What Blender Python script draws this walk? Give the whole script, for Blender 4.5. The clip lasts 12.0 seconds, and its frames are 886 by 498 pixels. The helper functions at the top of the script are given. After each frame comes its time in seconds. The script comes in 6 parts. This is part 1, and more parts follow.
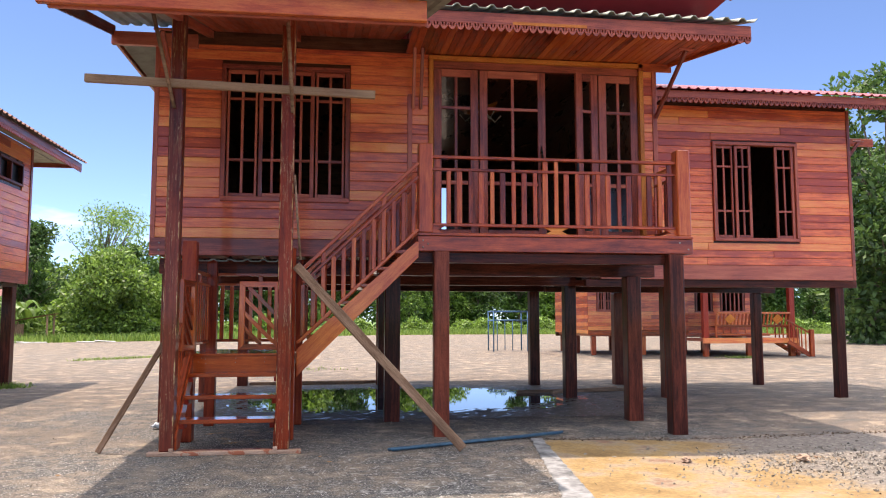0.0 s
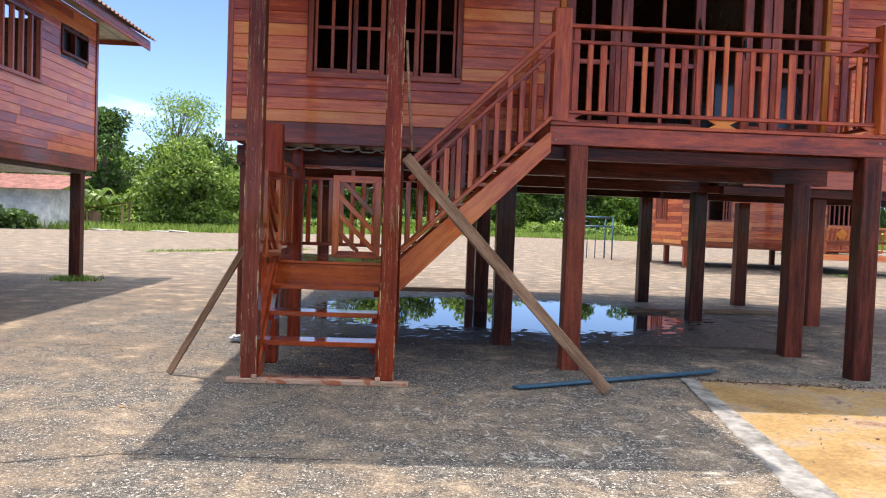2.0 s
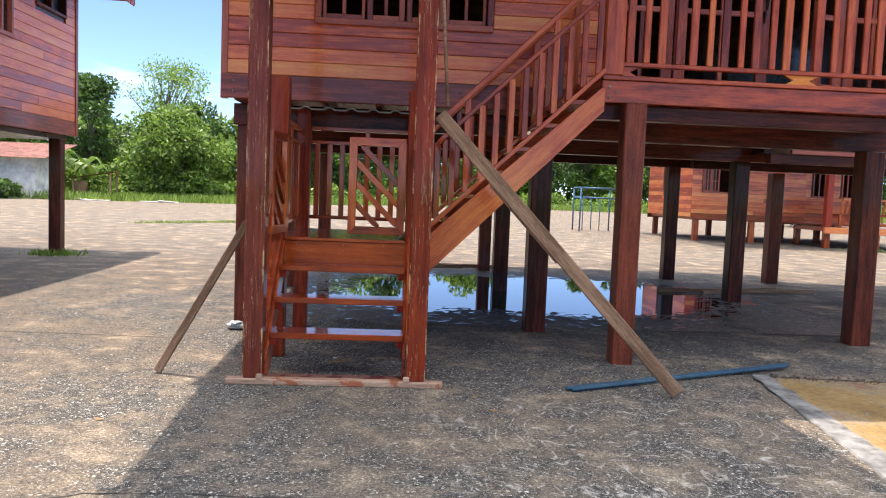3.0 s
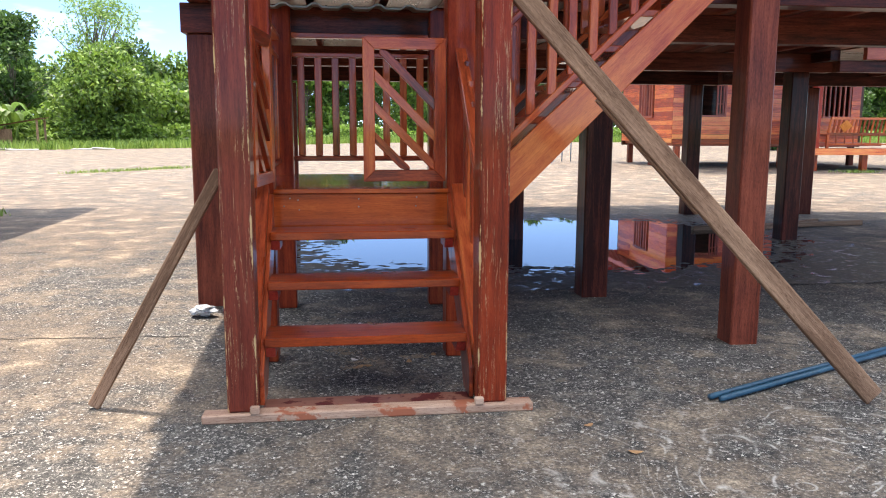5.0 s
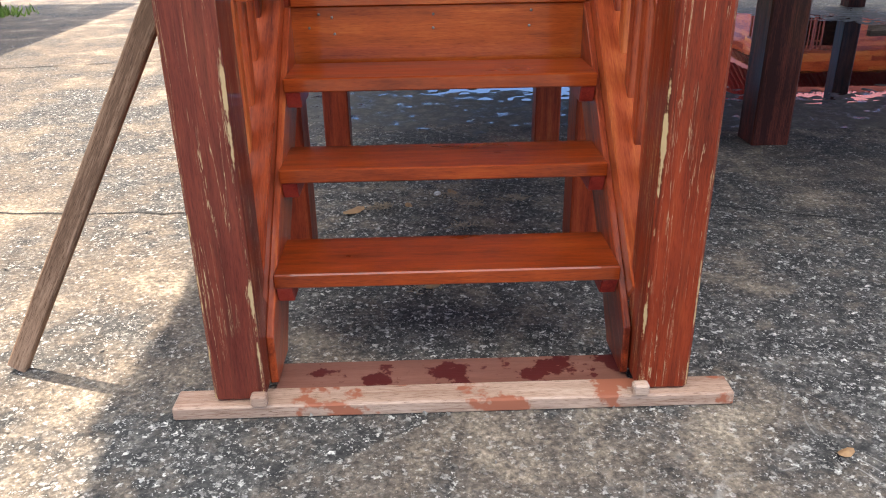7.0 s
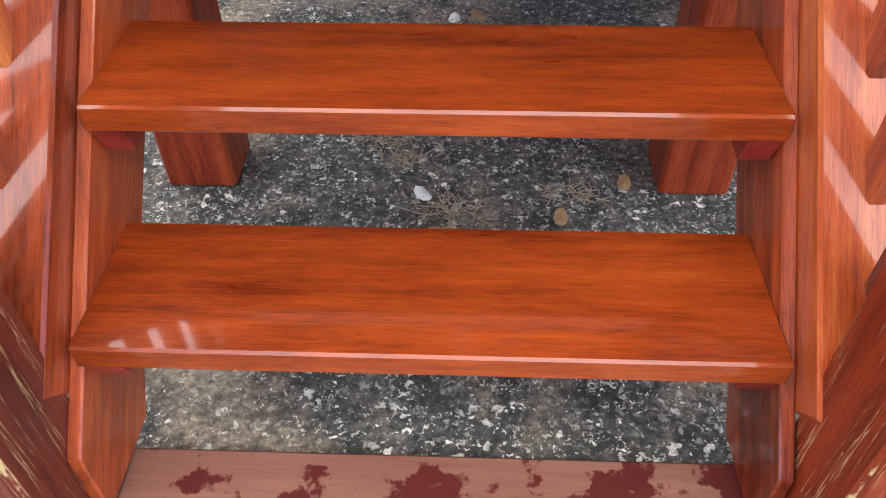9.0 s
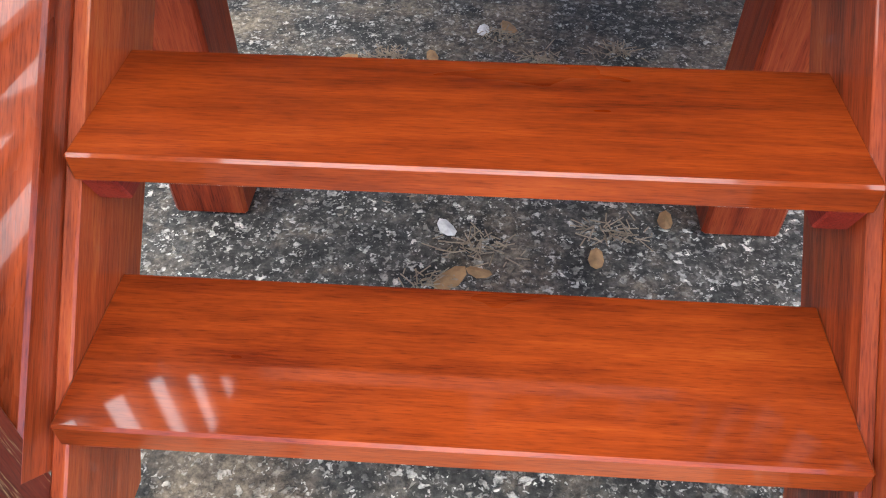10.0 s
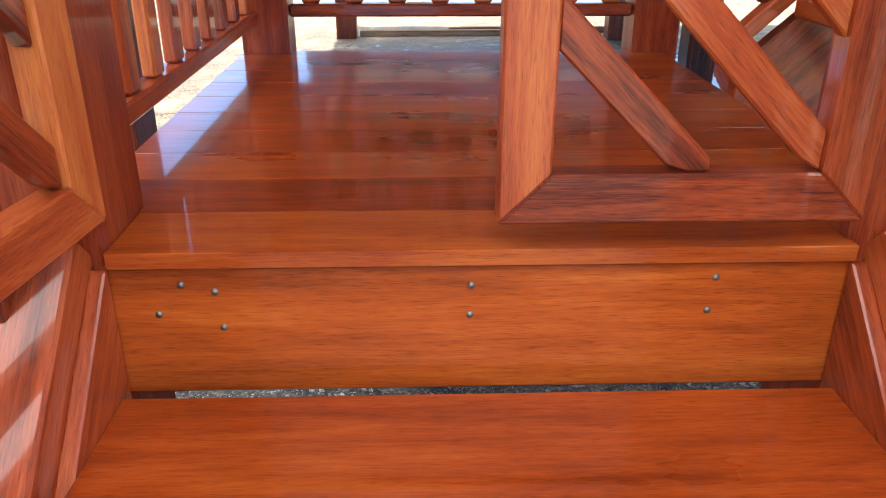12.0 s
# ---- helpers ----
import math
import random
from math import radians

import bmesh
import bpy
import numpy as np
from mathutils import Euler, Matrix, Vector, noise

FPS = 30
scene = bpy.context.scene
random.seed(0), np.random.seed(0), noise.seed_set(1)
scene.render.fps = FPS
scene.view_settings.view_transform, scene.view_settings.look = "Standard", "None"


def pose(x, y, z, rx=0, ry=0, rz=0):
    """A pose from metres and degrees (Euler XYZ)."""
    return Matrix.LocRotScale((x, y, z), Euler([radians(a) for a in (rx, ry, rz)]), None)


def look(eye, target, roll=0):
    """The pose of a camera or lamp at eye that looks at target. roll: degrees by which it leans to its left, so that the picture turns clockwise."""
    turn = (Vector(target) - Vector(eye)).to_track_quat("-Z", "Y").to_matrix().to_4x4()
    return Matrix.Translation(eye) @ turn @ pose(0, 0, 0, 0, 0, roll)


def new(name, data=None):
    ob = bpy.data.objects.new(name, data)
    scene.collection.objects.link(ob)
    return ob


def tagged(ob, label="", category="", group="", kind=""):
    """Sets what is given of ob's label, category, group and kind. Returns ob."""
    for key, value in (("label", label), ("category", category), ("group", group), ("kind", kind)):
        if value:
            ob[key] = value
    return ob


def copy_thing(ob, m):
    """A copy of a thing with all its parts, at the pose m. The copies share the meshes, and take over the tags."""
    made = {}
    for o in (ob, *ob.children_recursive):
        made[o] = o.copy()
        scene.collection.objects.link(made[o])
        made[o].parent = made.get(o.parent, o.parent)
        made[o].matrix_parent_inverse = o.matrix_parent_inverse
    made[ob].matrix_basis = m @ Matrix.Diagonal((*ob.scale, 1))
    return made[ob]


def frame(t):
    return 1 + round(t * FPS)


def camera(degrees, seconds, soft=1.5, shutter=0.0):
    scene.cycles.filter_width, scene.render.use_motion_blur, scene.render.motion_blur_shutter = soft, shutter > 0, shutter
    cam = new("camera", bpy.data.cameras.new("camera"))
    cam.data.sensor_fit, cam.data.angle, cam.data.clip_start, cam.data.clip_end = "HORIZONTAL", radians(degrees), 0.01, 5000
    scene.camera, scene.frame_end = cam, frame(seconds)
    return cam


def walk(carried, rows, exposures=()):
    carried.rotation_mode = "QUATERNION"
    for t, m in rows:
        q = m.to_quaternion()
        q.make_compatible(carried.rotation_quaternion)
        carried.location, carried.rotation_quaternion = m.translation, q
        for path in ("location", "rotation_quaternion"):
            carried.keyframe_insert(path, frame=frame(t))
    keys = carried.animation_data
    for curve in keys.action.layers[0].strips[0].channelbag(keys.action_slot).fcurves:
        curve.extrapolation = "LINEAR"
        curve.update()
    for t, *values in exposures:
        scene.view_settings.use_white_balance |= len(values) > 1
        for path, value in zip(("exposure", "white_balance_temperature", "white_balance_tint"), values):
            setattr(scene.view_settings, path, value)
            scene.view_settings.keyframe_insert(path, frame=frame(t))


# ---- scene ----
cam = camera(59.3, 12.0, soft=1.1)
PATH = [
    (0, (1.077, -8.1, 1.329), (1.338, -6.125, 1.512), -0.0),
    (0.5, (1.012, -7.805, 1.362), (1.288, -5.824, 1.366), 3.2),
    (1, (0.912, -7.389, 1.382), (1.142, -5.402, 1.351), 4.1),
    (1.5, (0.797, -6.883, 1.399), (0.922, -4.887, 1.363), 2.7),
    (2, (0.623, -6.399, 1.393), (0.726, -4.403, 1.317), 2.1),
    (2.5, (0.49, -5.862, 1.388), (0.587, -3.867, 1.286), 2.4),
    (3, (0.327, -5.339, 1.373), (0.456, -3.348, 1.224), 2.3),
    (3.5, (0.165, -4.8, 1.363), (0.336, -2.82, 1.138), 1.9),
    (3.7, (0.084, -4.605, 1.348), (0.259, -2.628, 1.102), 1.6),
    (5.3, (-0.173, -3.154, 1.29), (0.092, -1.202, 0.944), 0.2),
    (5.5, (-0.175, -2.997, 1.284), (0.083, -1.051, 0.9), 0.2),
    (6, (-0.091, -2.538, 1.255), (0.103, -0.618, 0.729), 0.6),
    (6.5, (-0.099, -2.115, 1.242), (-0.02, -0.235, 0.564), -0.3),
    (6.7, (-0.109, -1.968, 1.247), (-0.051, -0.108, 0.514), -0.8),
    (8.3, (-0.048, -0.804, 1.19), (-0.062, 0.755, -0.062), -0.1),
    (8.5, (-0.038, -0.691, 1.161), (-0.059, 0.814, -0.156), -0.3),
    (9, (0.0, -0.459, 1.135), (-0.061, 0.96, -0.273), -0.6),
    (9.5, (-0.011, -0.366, 1.12), (-0.116, 1.014, -0.323), -0.9),
    (10, (-0.026, -0.3, 1.12), (-0.126, 1.097, -0.308), -0.3),
    (10.5, (-0.03, -0.264, 1.168), (-0.118, 1.275, -0.106), -0.7),
    (11, (-0.054, -0.174, 1.219), (-0.106, 1.492, 0.114), -1.8),
    (11.5, (-0.085, -0.037, 1.326), (-0.099, 1.699, 0.332), -2.4),
    (12, (-0.129, -0.028, 1.364), (-0.072, 1.792, 0.538), 0.1),
]
EXPOSURE = [(0, 1.4, 7200, 19), (1.0, 1.36, 7200, 17), (3.5, 1.52, 7100, 15), (5.5, 1.82, 7000, 14), (6.7, 2.0, 7000, 13), (8.3, 2.5, 7300, 12), (9.0, 2.75, 7300, 11), (10.5, 2.9, 7100, 10), (12.0, 2.75, 7200, 8)]
walk(cam, [(t, look(e, g, r)) for t, e, g, r in PATH], EXPOSURE)

# ---- light ----
SUN_DIR = Vector((-0.17, 0.22, 1.0)).normalized()
world = bpy.data.worlds.new("sky")
scene.world = world
world.use_nodes = True
wt = world.node_tree
wt.nodes.clear()
sky = wt.nodes.new("ShaderNodeTexSky")
sky.sky_type = "NISHITA"
sky.sun_disc = False
sky.sun_elevation = math.asin(SUN_DIR.z)
sky.sun_rotation = math.atan2(SUN_DIR.x, SUN_DIR.y)
sky.air_density = 0.5
sky.dust_density = 0.0
sky.ozone_density = 3.0
coord = wt.nodes.new("ShaderNodeTexCoord")
mapn = wt.nodes.new("ShaderNodeMapping")
mapn.inputs["Scale"].default_value = (1.2, 1.2, 5.0)
cloud = wt.nodes.new("ShaderNodeTexNoise")
cloud.inputs["Scale"].default_value = 1.7
cloud.inputs["Detail"].default_value = 7
cloud.inputs["Roughness"].default_value = 0.55
# thin white wisps low down; thicker cloud overhead is added unseen to brighten shade
height = wt.nodes.new("ShaderNodeSeparateXYZ")
fill_rise = wt.nodes.new("ShaderNodeMapRange")
fill_rise.interpolation_type = "SMOOTHSTEP"
fill_rise.inputs["From Min"].default_value = 0.32
fill_rise.inputs["From Max"].default_value = 0.75
fill_rise.inputs["To Min"].default_value = -0.05
fill_rise.inputs["To Max"].default_value = 0.38
cover = wt.nodes.new("ShaderNodeMath")
wt.links.new(coord.outputs["Generated"], height.inputs[0])
wt.links.new(height.outputs["Z"], fill_rise.inputs["Value"])
wt.links.new(fill_rise.outputs[0], cover.inputs[0])
wt.links.new(cloud.outputs["Fac"], cover.inputs[1])
ramp = wt.nodes.new("ShaderNodeValToRGB")
ramp.color_ramp.elements[0].position = 0.56
ramp.color_ramp.elements[0].color = (0, 0, 0, 1)
ramp.color_ramp.elements[1].position = 0.85
ramp.color_ramp.elements[1].color = (0.8, 0.8, 0.8, 1)
mixc = wt.nodes.new("ShaderNodeMixRGB")
mixc.inputs[2].default_value = (13.0, 13.1, 13.2, 1)
bgn = wt.nodes.new("ShaderNodeBackground")
bgn.inputs["Strength"].default_value = 0.115
wout = wt.nodes.new("ShaderNodeOutputWorld")
wt.links.new(coord.outputs["Generated"], mapn.inputs["Vector"])
wt.links.new(mapn.outputs["Vector"], cloud.inputs["Vector"])
wt.links.new(cover.outputs[0], ramp.inputs["Fac"])
wt.links.new(ramp.outputs["Color"], mixc.inputs[0])
wt.links.new(sky.outputs["Color"], mixc.inputs[1])
deep = wt.nodes.new("ShaderNodeMixRGB")
deep.blend_type = "MULTIPLY"
deep.inputs[0].default_value = 1.0
deep.inputs[2].default_value = (0.86, 0.95, 1.04, 1)
wt.links.new(mixc.outputs["Color"], deep.inputs[1])
wt.links.new(deep.outputs["Color"], bgn.inputs["Color"])
wt.links.new(bgn.outputs["Background"], wout.inputs["Surface"])
sun_data = bpy.data.lights.new("sun", "SUN")
sun_data.energy = 2.35
sun_data.angle = radians(0.55)
sun_data.color = (1.0, 0.94, 0.86)
sun = new("sun", sun_data)
sun.matrix_world = look(SUN_DIR * 60, (0, 0, 0))


# ---- materials ----
def nodes_of(name):
    m = bpy.data.materials.new(name)
    m.use_nodes = True
    nt = m.node_tree
    return m, nt, nt.nodes["Principled BSDF"]


def add(nt, kind, **inputs):
    n = nt.nodes.new(kind)
    for k, v in inputs.items():
        n.inputs[k.replace("_", " ")].default_value = v
    return n


def ramp_of(nt, src, stops):
    r = nt.nodes.new("ShaderNodeValToRGB")
    while len(r.color_ramp.elements) < len(stops):
        r.color_ramp.elements.new(0.5)
    for e, (p, c) in zip(r.color_ramp.elements, stops):
        e.position = p
        e.color = (*c, 1)
    nt.links.new(src, r.inputs["Fac"])
    return r


def mixed(nt, fac, a, b, blend="MIX"):
    m = nt.nodes.new("ShaderNodeMixRGB")
    m.blend_type = blend
    for s, v in zip(m.inputs, (fac, a, b)):
        if isinstance(v, (int, float)):
            s.default_value = v
        elif isinstance(v, tuple):
            s.default_value = (*v, 1)
        else:
            nt.links.new(v, s)
    return m


def calc(nt, op, a, b=0.0):
    m = nt.nodes.new("ShaderNodeMath")
    m.operation = op
    for s, v in zip(m.inputs, (a, b)):
        if isinstance(v, (int, float)):
            s.default_value = v
        else:
            nt.links.new(v, s)
    return m.outputs[0]


def bumped(nt, bsdf, height, strength, distance):
    b = nt.nodes.new("ShaderNodeBump")
    b.inputs["Strength"].default_value = strength
    b.inputs["Distance"].default_value = distance
    nt.links.new(height, b.inputs["Height"])
    nt.links.new(b.outputs["Normal"], bsdf.inputs["Normal"])


def wood(name, dark, mid, light, rough=0.3, coat=0.0, spread=0.5, bump=0.25, wear=0.0, stain=None, gloss=0.12, fine=1.0, figure=1.0, along=1.1):
    """Timber with its grain along the local x axis; each piece takes its own tone."""
    m, nt, b = nodes_of(name)
    tc = nt.nodes.new("ShaderNodeTexCoord")
    oi = nt.nodes.new("ShaderNodeObjectInfo")
    shift = add(nt, "ShaderNodeVectorMath")
    shift.operation = "MULTIPLY_ADD"
    comb = nt.nodes.new("ShaderNodeCombineXYZ")
    for k in range(3):
        nt.links.new(oi.outputs["Random"], comb.inputs[k])
    nt.links.new(comb.outputs[0], shift.inputs[0])
    shift.inputs[1].default_value = (37.0, 19.0, 53.0)
    nt.links.new(tc.outputs["Object"], shift.inputs[2])
    mp = add(nt, "ShaderNodeMapping", Scale=(along, 16.0, 16.0))
    nt.links.new(shift.outputs[0], mp.inputs["Vector"])
    grain = add(nt, "ShaderNodeTexNoise", Scale=1.6, Detail=7.0, Roughness=0.68, Distortion=0.2)
    nt.links.new(mp.outputs[0], grain.inputs["Vector"])
    mp2 = add(nt, "ShaderNodeMapping", Scale=(5.0, 130.0, 130.0))
    nt.links.new(shift.outputs[0], mp2.inputs["Vector"])
    pores = add(nt, "ShaderNodeTexNoise", Scale=1.6, Detail=3.0, Roughness=0.6)
    nt.links.new(mp2.outputs[0], pores.inputs["Vector"])
    mp3 = add(nt, "ShaderNodeMapping", Scale=(1.0, 3.2, 3.2))
    nt.links.new(shift.outputs[0], mp3.inputs["Vector"])
    blot = add(nt, "ShaderNodeTexNoise", Scale=1.5, Detail=4.0, Roughness=0.6)
    nt.links.new(mp3.outputs[0], blot.inputs["Vector"])
    tone = calc(nt, "ADD", calc(nt, "ADD", calc(nt, "MULTIPLY", calc(nt, "SUBTRACT", grain.outputs["Fac"], 0.5), 0.85 * figure), calc(nt, "MULTIPLY", calc(nt, "SUBTRACT", blot.outputs["Fac"], 0.5), 0.55 * figure)), 0.45)
    tone = calc(nt, "ADD", tone, calc(nt, "MULTIPLY", calc(nt, "SUBTRACT", oi.outputs["Random"], 0.5), spread))
    tone = calc(nt, "ADD", tone, calc(nt, "MULTIPLY", calc(nt, "SUBTRACT", pores.outputs["Fac"], 0.5), 0.42 * fine))
    mp5 = add(nt, "ShaderNodeMapping", Scale=(26.0, 420.0, 420.0))
    nt.links.new(shift.outputs[0], mp5.inputs["Vector"])
    dash = add(nt, "ShaderNodeTexNoise", Scale=1.6, Detail=2.0, Roughness=0.5)
    nt.links.new(mp5.outputs[0], dash.inputs["Vector"])
    tone = calc(nt, "ADD", tone, calc(nt, "MULTIPLY", calc(nt, "SUBTRACT", dash.outputs["Fac"], 0.5), 0.38 * fine))
    r = ramp_of(nt, tone, [(0.26, dark), (0.48, mid), (0.77, light)])
    fleck = ramp_of(nt, dash.outputs["Fac"], [(0.30, (0.45, 0.40, 0.36)), (0.42, (1, 1, 1))])
    col = mixed(nt, 0.9 * fine, r.outputs["Color"], fleck.outputs["Color"], "MULTIPLY").outputs[0]
    if wear > 0:
        mp4 = add(nt, "ShaderNodeMapping", Scale=(1.1, 34.0, 34.0))
        nt.links.new(shift.outputs[0], mp4.inputs["Vector"])
        chip = add(nt, "ShaderNodeTexNoise", Scale=1.3, Detail=5.0, Roughness=0.6, Distortion=0.4)
        nt.links.new(mp4.outputs[0], chip.inputs["Vector"])
        patchy = add(nt, "ShaderNodeTexNoise", Scale=2.3, Detail=3.0, Roughness=0.6)
        nt.links.new(mp3.outputs[0], patchy.inputs["Vector"])
        # hairline cracks that show bare wood
        line = calc(nt, "ABSOLUTE", calc(nt, "SUBTRACT", chip.outputs["Fac"], 0.5))
        cr = ramp_of(nt, line, [(0.002, (1, 1, 1)), (0.006, (0, 0, 0))])
        where = ramp_of(nt, patchy.outputs["Fac"], [(0.42, (0, 0, 0)), (0.52, (1, 1, 1))])
        hair = calc(nt, "MULTIPLY", cr.outputs["Color"], where.outputs["Color"])
        # dark weathered streaks
        cr2 = ramp_of(nt, chip.outputs["Fac"], [(0.30, (1, 1, 1)), (0.46, (0, 0, 0))])
        col = mixed(nt, calc(nt, "MULTIPLY", cr2.outputs["Color"], 0.45), col, (0.045, 0.016, 0.010)).outputs[0]
        col = mixed(nt, hair, col, (0.55, 0.38, 0.20)).outputs[0]
        # rubbed corners: both cross-section distances near their end
        sx_ = nt.nodes.new("ShaderNodeSeparateXYZ")
        nt.links.new(tc.outputs["Object"], sx_.inputs[0])
        ey = calc(nt, "DIVIDE", calc(nt, "ABSOLUTE", sx_.outputs[1]), 0.0675)
        ez = calc(nt, "DIVIDE", calc(nt, "ABSOLUTE", sx_.outputs[2]), 0.079)
        rub = add(nt, "ShaderNodeTexNoise", Scale=14.0, Detail=5.0, Roughness=0.7)
        mp6 = add(nt, "ShaderNodeMapping", Scale=(0.45, 1.0, 1.0))
        nt.links.new(shift.outputs[0], mp6.inputs["Vector"])
        nt.links.new(mp6.outputs[0], rub.inputs["Vector"])
        edge = calc(nt, "ADD", calc(nt, "MINIMUM", ey, ez), calc(nt, "MULTIPLY", calc(nt, "SUBTRACT", rub.outputs["Fac"], 0.5), 0.55))
        er = ramp_of(nt, edge, [(0.92, (0, 0, 0)), (0.95, (1, 1, 1))])
        col = mixed(nt, er.outputs["Color"], col, (0.55, 0.37, 0.18)).outputs[0]
    if stain:
        st = add(nt, "ShaderNodeTexNoise", Scale=stain[2], Detail=5.0, Roughness=0.6)
        nt.links.new(shift.outputs[0], st.inputs["Vector"])
        sr = ramp_of(nt, st.outputs["Fac"], [(stain[1], (0, 0, 0)), (stain[1] + 0.03, (1, 1, 1))])
        col = mixed(nt, sr.outputs["Color"], col, stain[0]).outputs[0]
    b.inputs["Specular IOR Level"].default_value = gloss
    nt.links.new(col, b.inputs["Base Color"])
    rr = ramp_of(nt, blot.outputs["Fac"], [(0.3, (rough * 0.7,) * 3), (0.7, (min(1, rough * 1.45),) * 3)])
    nt.links.new(rr.outputs["Color"], b.inputs["Roughness"])
    b.inputs["Coat Weight"].default_value = coat
    b.inputs["Coat Roughness"].default_value = 0.07
    hgt = calc(nt, "ADD", calc(nt, "MULTIPLY", pores.outputs["Fac"], 0.5), grain.outputs["Fac"])
    bumped(nt, b, hgt, bump, 0.003)
    return m


def plain(name, color, rough=0.5, metal=0.0, scale=9.0, vary=0.35, bump=0.15):
    m, nt, b = nodes_of(name)
    tc = nt.nodes.new("ShaderNodeTexCoord")
    n = add(nt, "ShaderNodeTexNoise", Scale=scale, Detail=6.0, Roughness=0.65)
    nt.links.new(tc.outputs["Object"], n.inputs["Vector"])
    lo = tuple(c * (1 - vary) for c in color)
    hi = tuple(min(1, c * (1 + vary)) for c in color)
    r = ramp_of(nt, n.outputs["Fac"], [(0.3, lo), (0.7, hi)])
    nt.links.new(r.outputs["Color"], b.inputs["Base Color"])
    b.inputs["Roughness"].default_value = rough
    b.inputs["Metallic"].default_value = metal
    bumped(nt, b, n.outputs["Fac"], bump, 0.004)
    return m


def leaf(name, dark, light):
    m, nt, b = nodes_of(name)
    g = nt.nodes.new("ShaderNodeNewGeometry")
    tc = nt.nodes.new("ShaderNodeTexCoord")
    n = add(nt, "ShaderNodeTexNoise", Scale=0.9, Detail=3.0)
    nt.links.new(tc.outputs["Object"], n.inputs["Vector"])
    f = calc(nt, "ADD", calc(nt, "MULTIPLY", g.outputs["Random Per Island"], 0.6), calc(nt, "MULTIPLY", n.outputs["Fac"], 0.5))
    r = ramp_of(nt, f, [(0.2, dark), (0.85, light)])
    nt.links.new(r.outputs["Color"], b.inputs["Base Color"])
    b.inputs["Roughness"].default_value = 0.5
    tr = nt.nodes.new("ShaderNodeBsdfTranslucent")
    nt.links.new(r.outputs["Color"], tr.inputs["Color"])
    ms = nt.nodes.new("ShaderNodeMixShader")
    ms.inputs[0].default_value = 0.35
    nt.links.new(b.outputs[0], ms.inputs[1])
    nt.links.new(tr.outputs[0], ms.inputs[2])
    nt.links.new(ms.outputs[0], nt.nodes["Material Output"].inputs["Surface"])
    return m


SIDING = wood("siding_wood", (0.42, 0.060, 0.030), (0.86, 0.180, 0.060), (0.98, 0.38, 0.11), 0.40, 0.5, 0.46, gloss=0.4, fine=0.7)
FRAME = wood("frame_wood", (0.18, 0.038, 0.026), (0.43, 0.094, 0.056), (0.60, 0.17, 0.095), 0.4, 0.35, 0.3, gloss=0.3)
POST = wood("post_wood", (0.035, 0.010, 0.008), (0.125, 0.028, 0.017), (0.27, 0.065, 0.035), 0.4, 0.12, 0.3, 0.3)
WORN = wood("worn_post_wood", (0.09, 0.012, 0.006), (0.25, 0.033, 0.011), (0.42, 0.075, 0.021), 0.42, 0.2, 0.12, 0.5, 1.0, figure=0.65, fine=0.5)
RAIL = wood("rail_wood", (0.11, 0.014, 0.006), (0.42, 0.068, 0.019), (0.70, 0.20, 0.050), 0.38, 0.6, 0.3, fine=0.5, figure=0.8, along=1.6, gloss=0.2)
LANDPOST = wood("landing_post_wood", (0.10, 0.012, 0.006), (0.27, 0.035, 0.012), (0.42, 0.085, 0.025), 0.4, 0.2, 0.1, fine=0.6)
TREAD = wood("tread_wood", (0.12, 0.013, 0.004), (0.36, 0.054, 0.009), (0.64, 0.155, 0.025), 0.32, 0.85, 0.14, 0.12, fine=0.42, gloss=0.12, figure=0.62, along=2.0)
RISER = wood("riser_wood", (0.18, 0.026, 0.006), (0.46, 0.082, 0.012), (0.74, 0.21, 0.034), 0.36, 0.5, 0.1, 0.12, fine=0.45, gloss=0.12, figure=0.65, along=1.6)
WORN_DARK = wood("dark_worn_post_wood", (0.045, 0.010, 0.007), (0.15, 0.029, 0.018), (0.28, 0.060, 0.030), 0.42, 0.25, 0.12, 0.5, 1.0, figure=0.8, fine=0.5)
TRIM = wood("orange_trim_wood", (0.42, 0.11, 0.02), (0.64, 0.21, 0.045), (0.80, 0.33, 0.08), 0.4, 0.2, 0.2)
RAW = wood("raw_grey_wood", (0.16, 0.09, 0.055), (0.34, 0.205, 0.13), (0.50, 0.33, 0.215), 0.75, 0.0, 0.25, 0.6)
PINKWOOD = wood("pale_pink_wood", (0.34, 0.195, 0.13), (0.50, 0.325, 0.23), (0.66, 0.48, 0.36), 0.6, 0.0, 0.2, 0.4, 0.0, ((0.36, 0.12, 0.065), 0.54, 5.0))
STAINED = wood("paint_stained_board", (0.15, 0.055, 0.038), (0.24, 0.10, 0.068), (0.33, 0.155, 0.11), 0.5, 0.0, 0.2, 0.3, 0.0, ((0.095, 0.016, 0.013), 0.53, 9.0), fine=0.3, figure=0.6)
CLEAT = wood("painted_cleat_wood", (0.20, 0.02, 0.015), (0.34, 0.04, 0.025), (0.45, 0.07, 0.04), 0.4, 0.2, 0.2)
# the gloom of the rooms is put into this colour, so openings look unlit
SHADED_IN = wood("shaded_inner_wood", (0.05, 0.02, 0.012), (0.11, 0.042, 0.024), (0.2, 0.08, 0.04), 0.3, 0.3, 0.3)
IRON = plain("black_iron", (0.03, 0.028, 0.027), 0.45, 0.8)
SCREW = plain("grey_screw", (0.28, 0.26, 0.22), 0.4, 0.8, 60.0)
BLUE = plain("blue_pipe_plastic", (0.018, 0.075, 0.125), 0.45, 0.0, 14.0)
CAGE = plain("blue_painted_steel", (0.05, 0.14, 0.25), 0.5, 0.2)
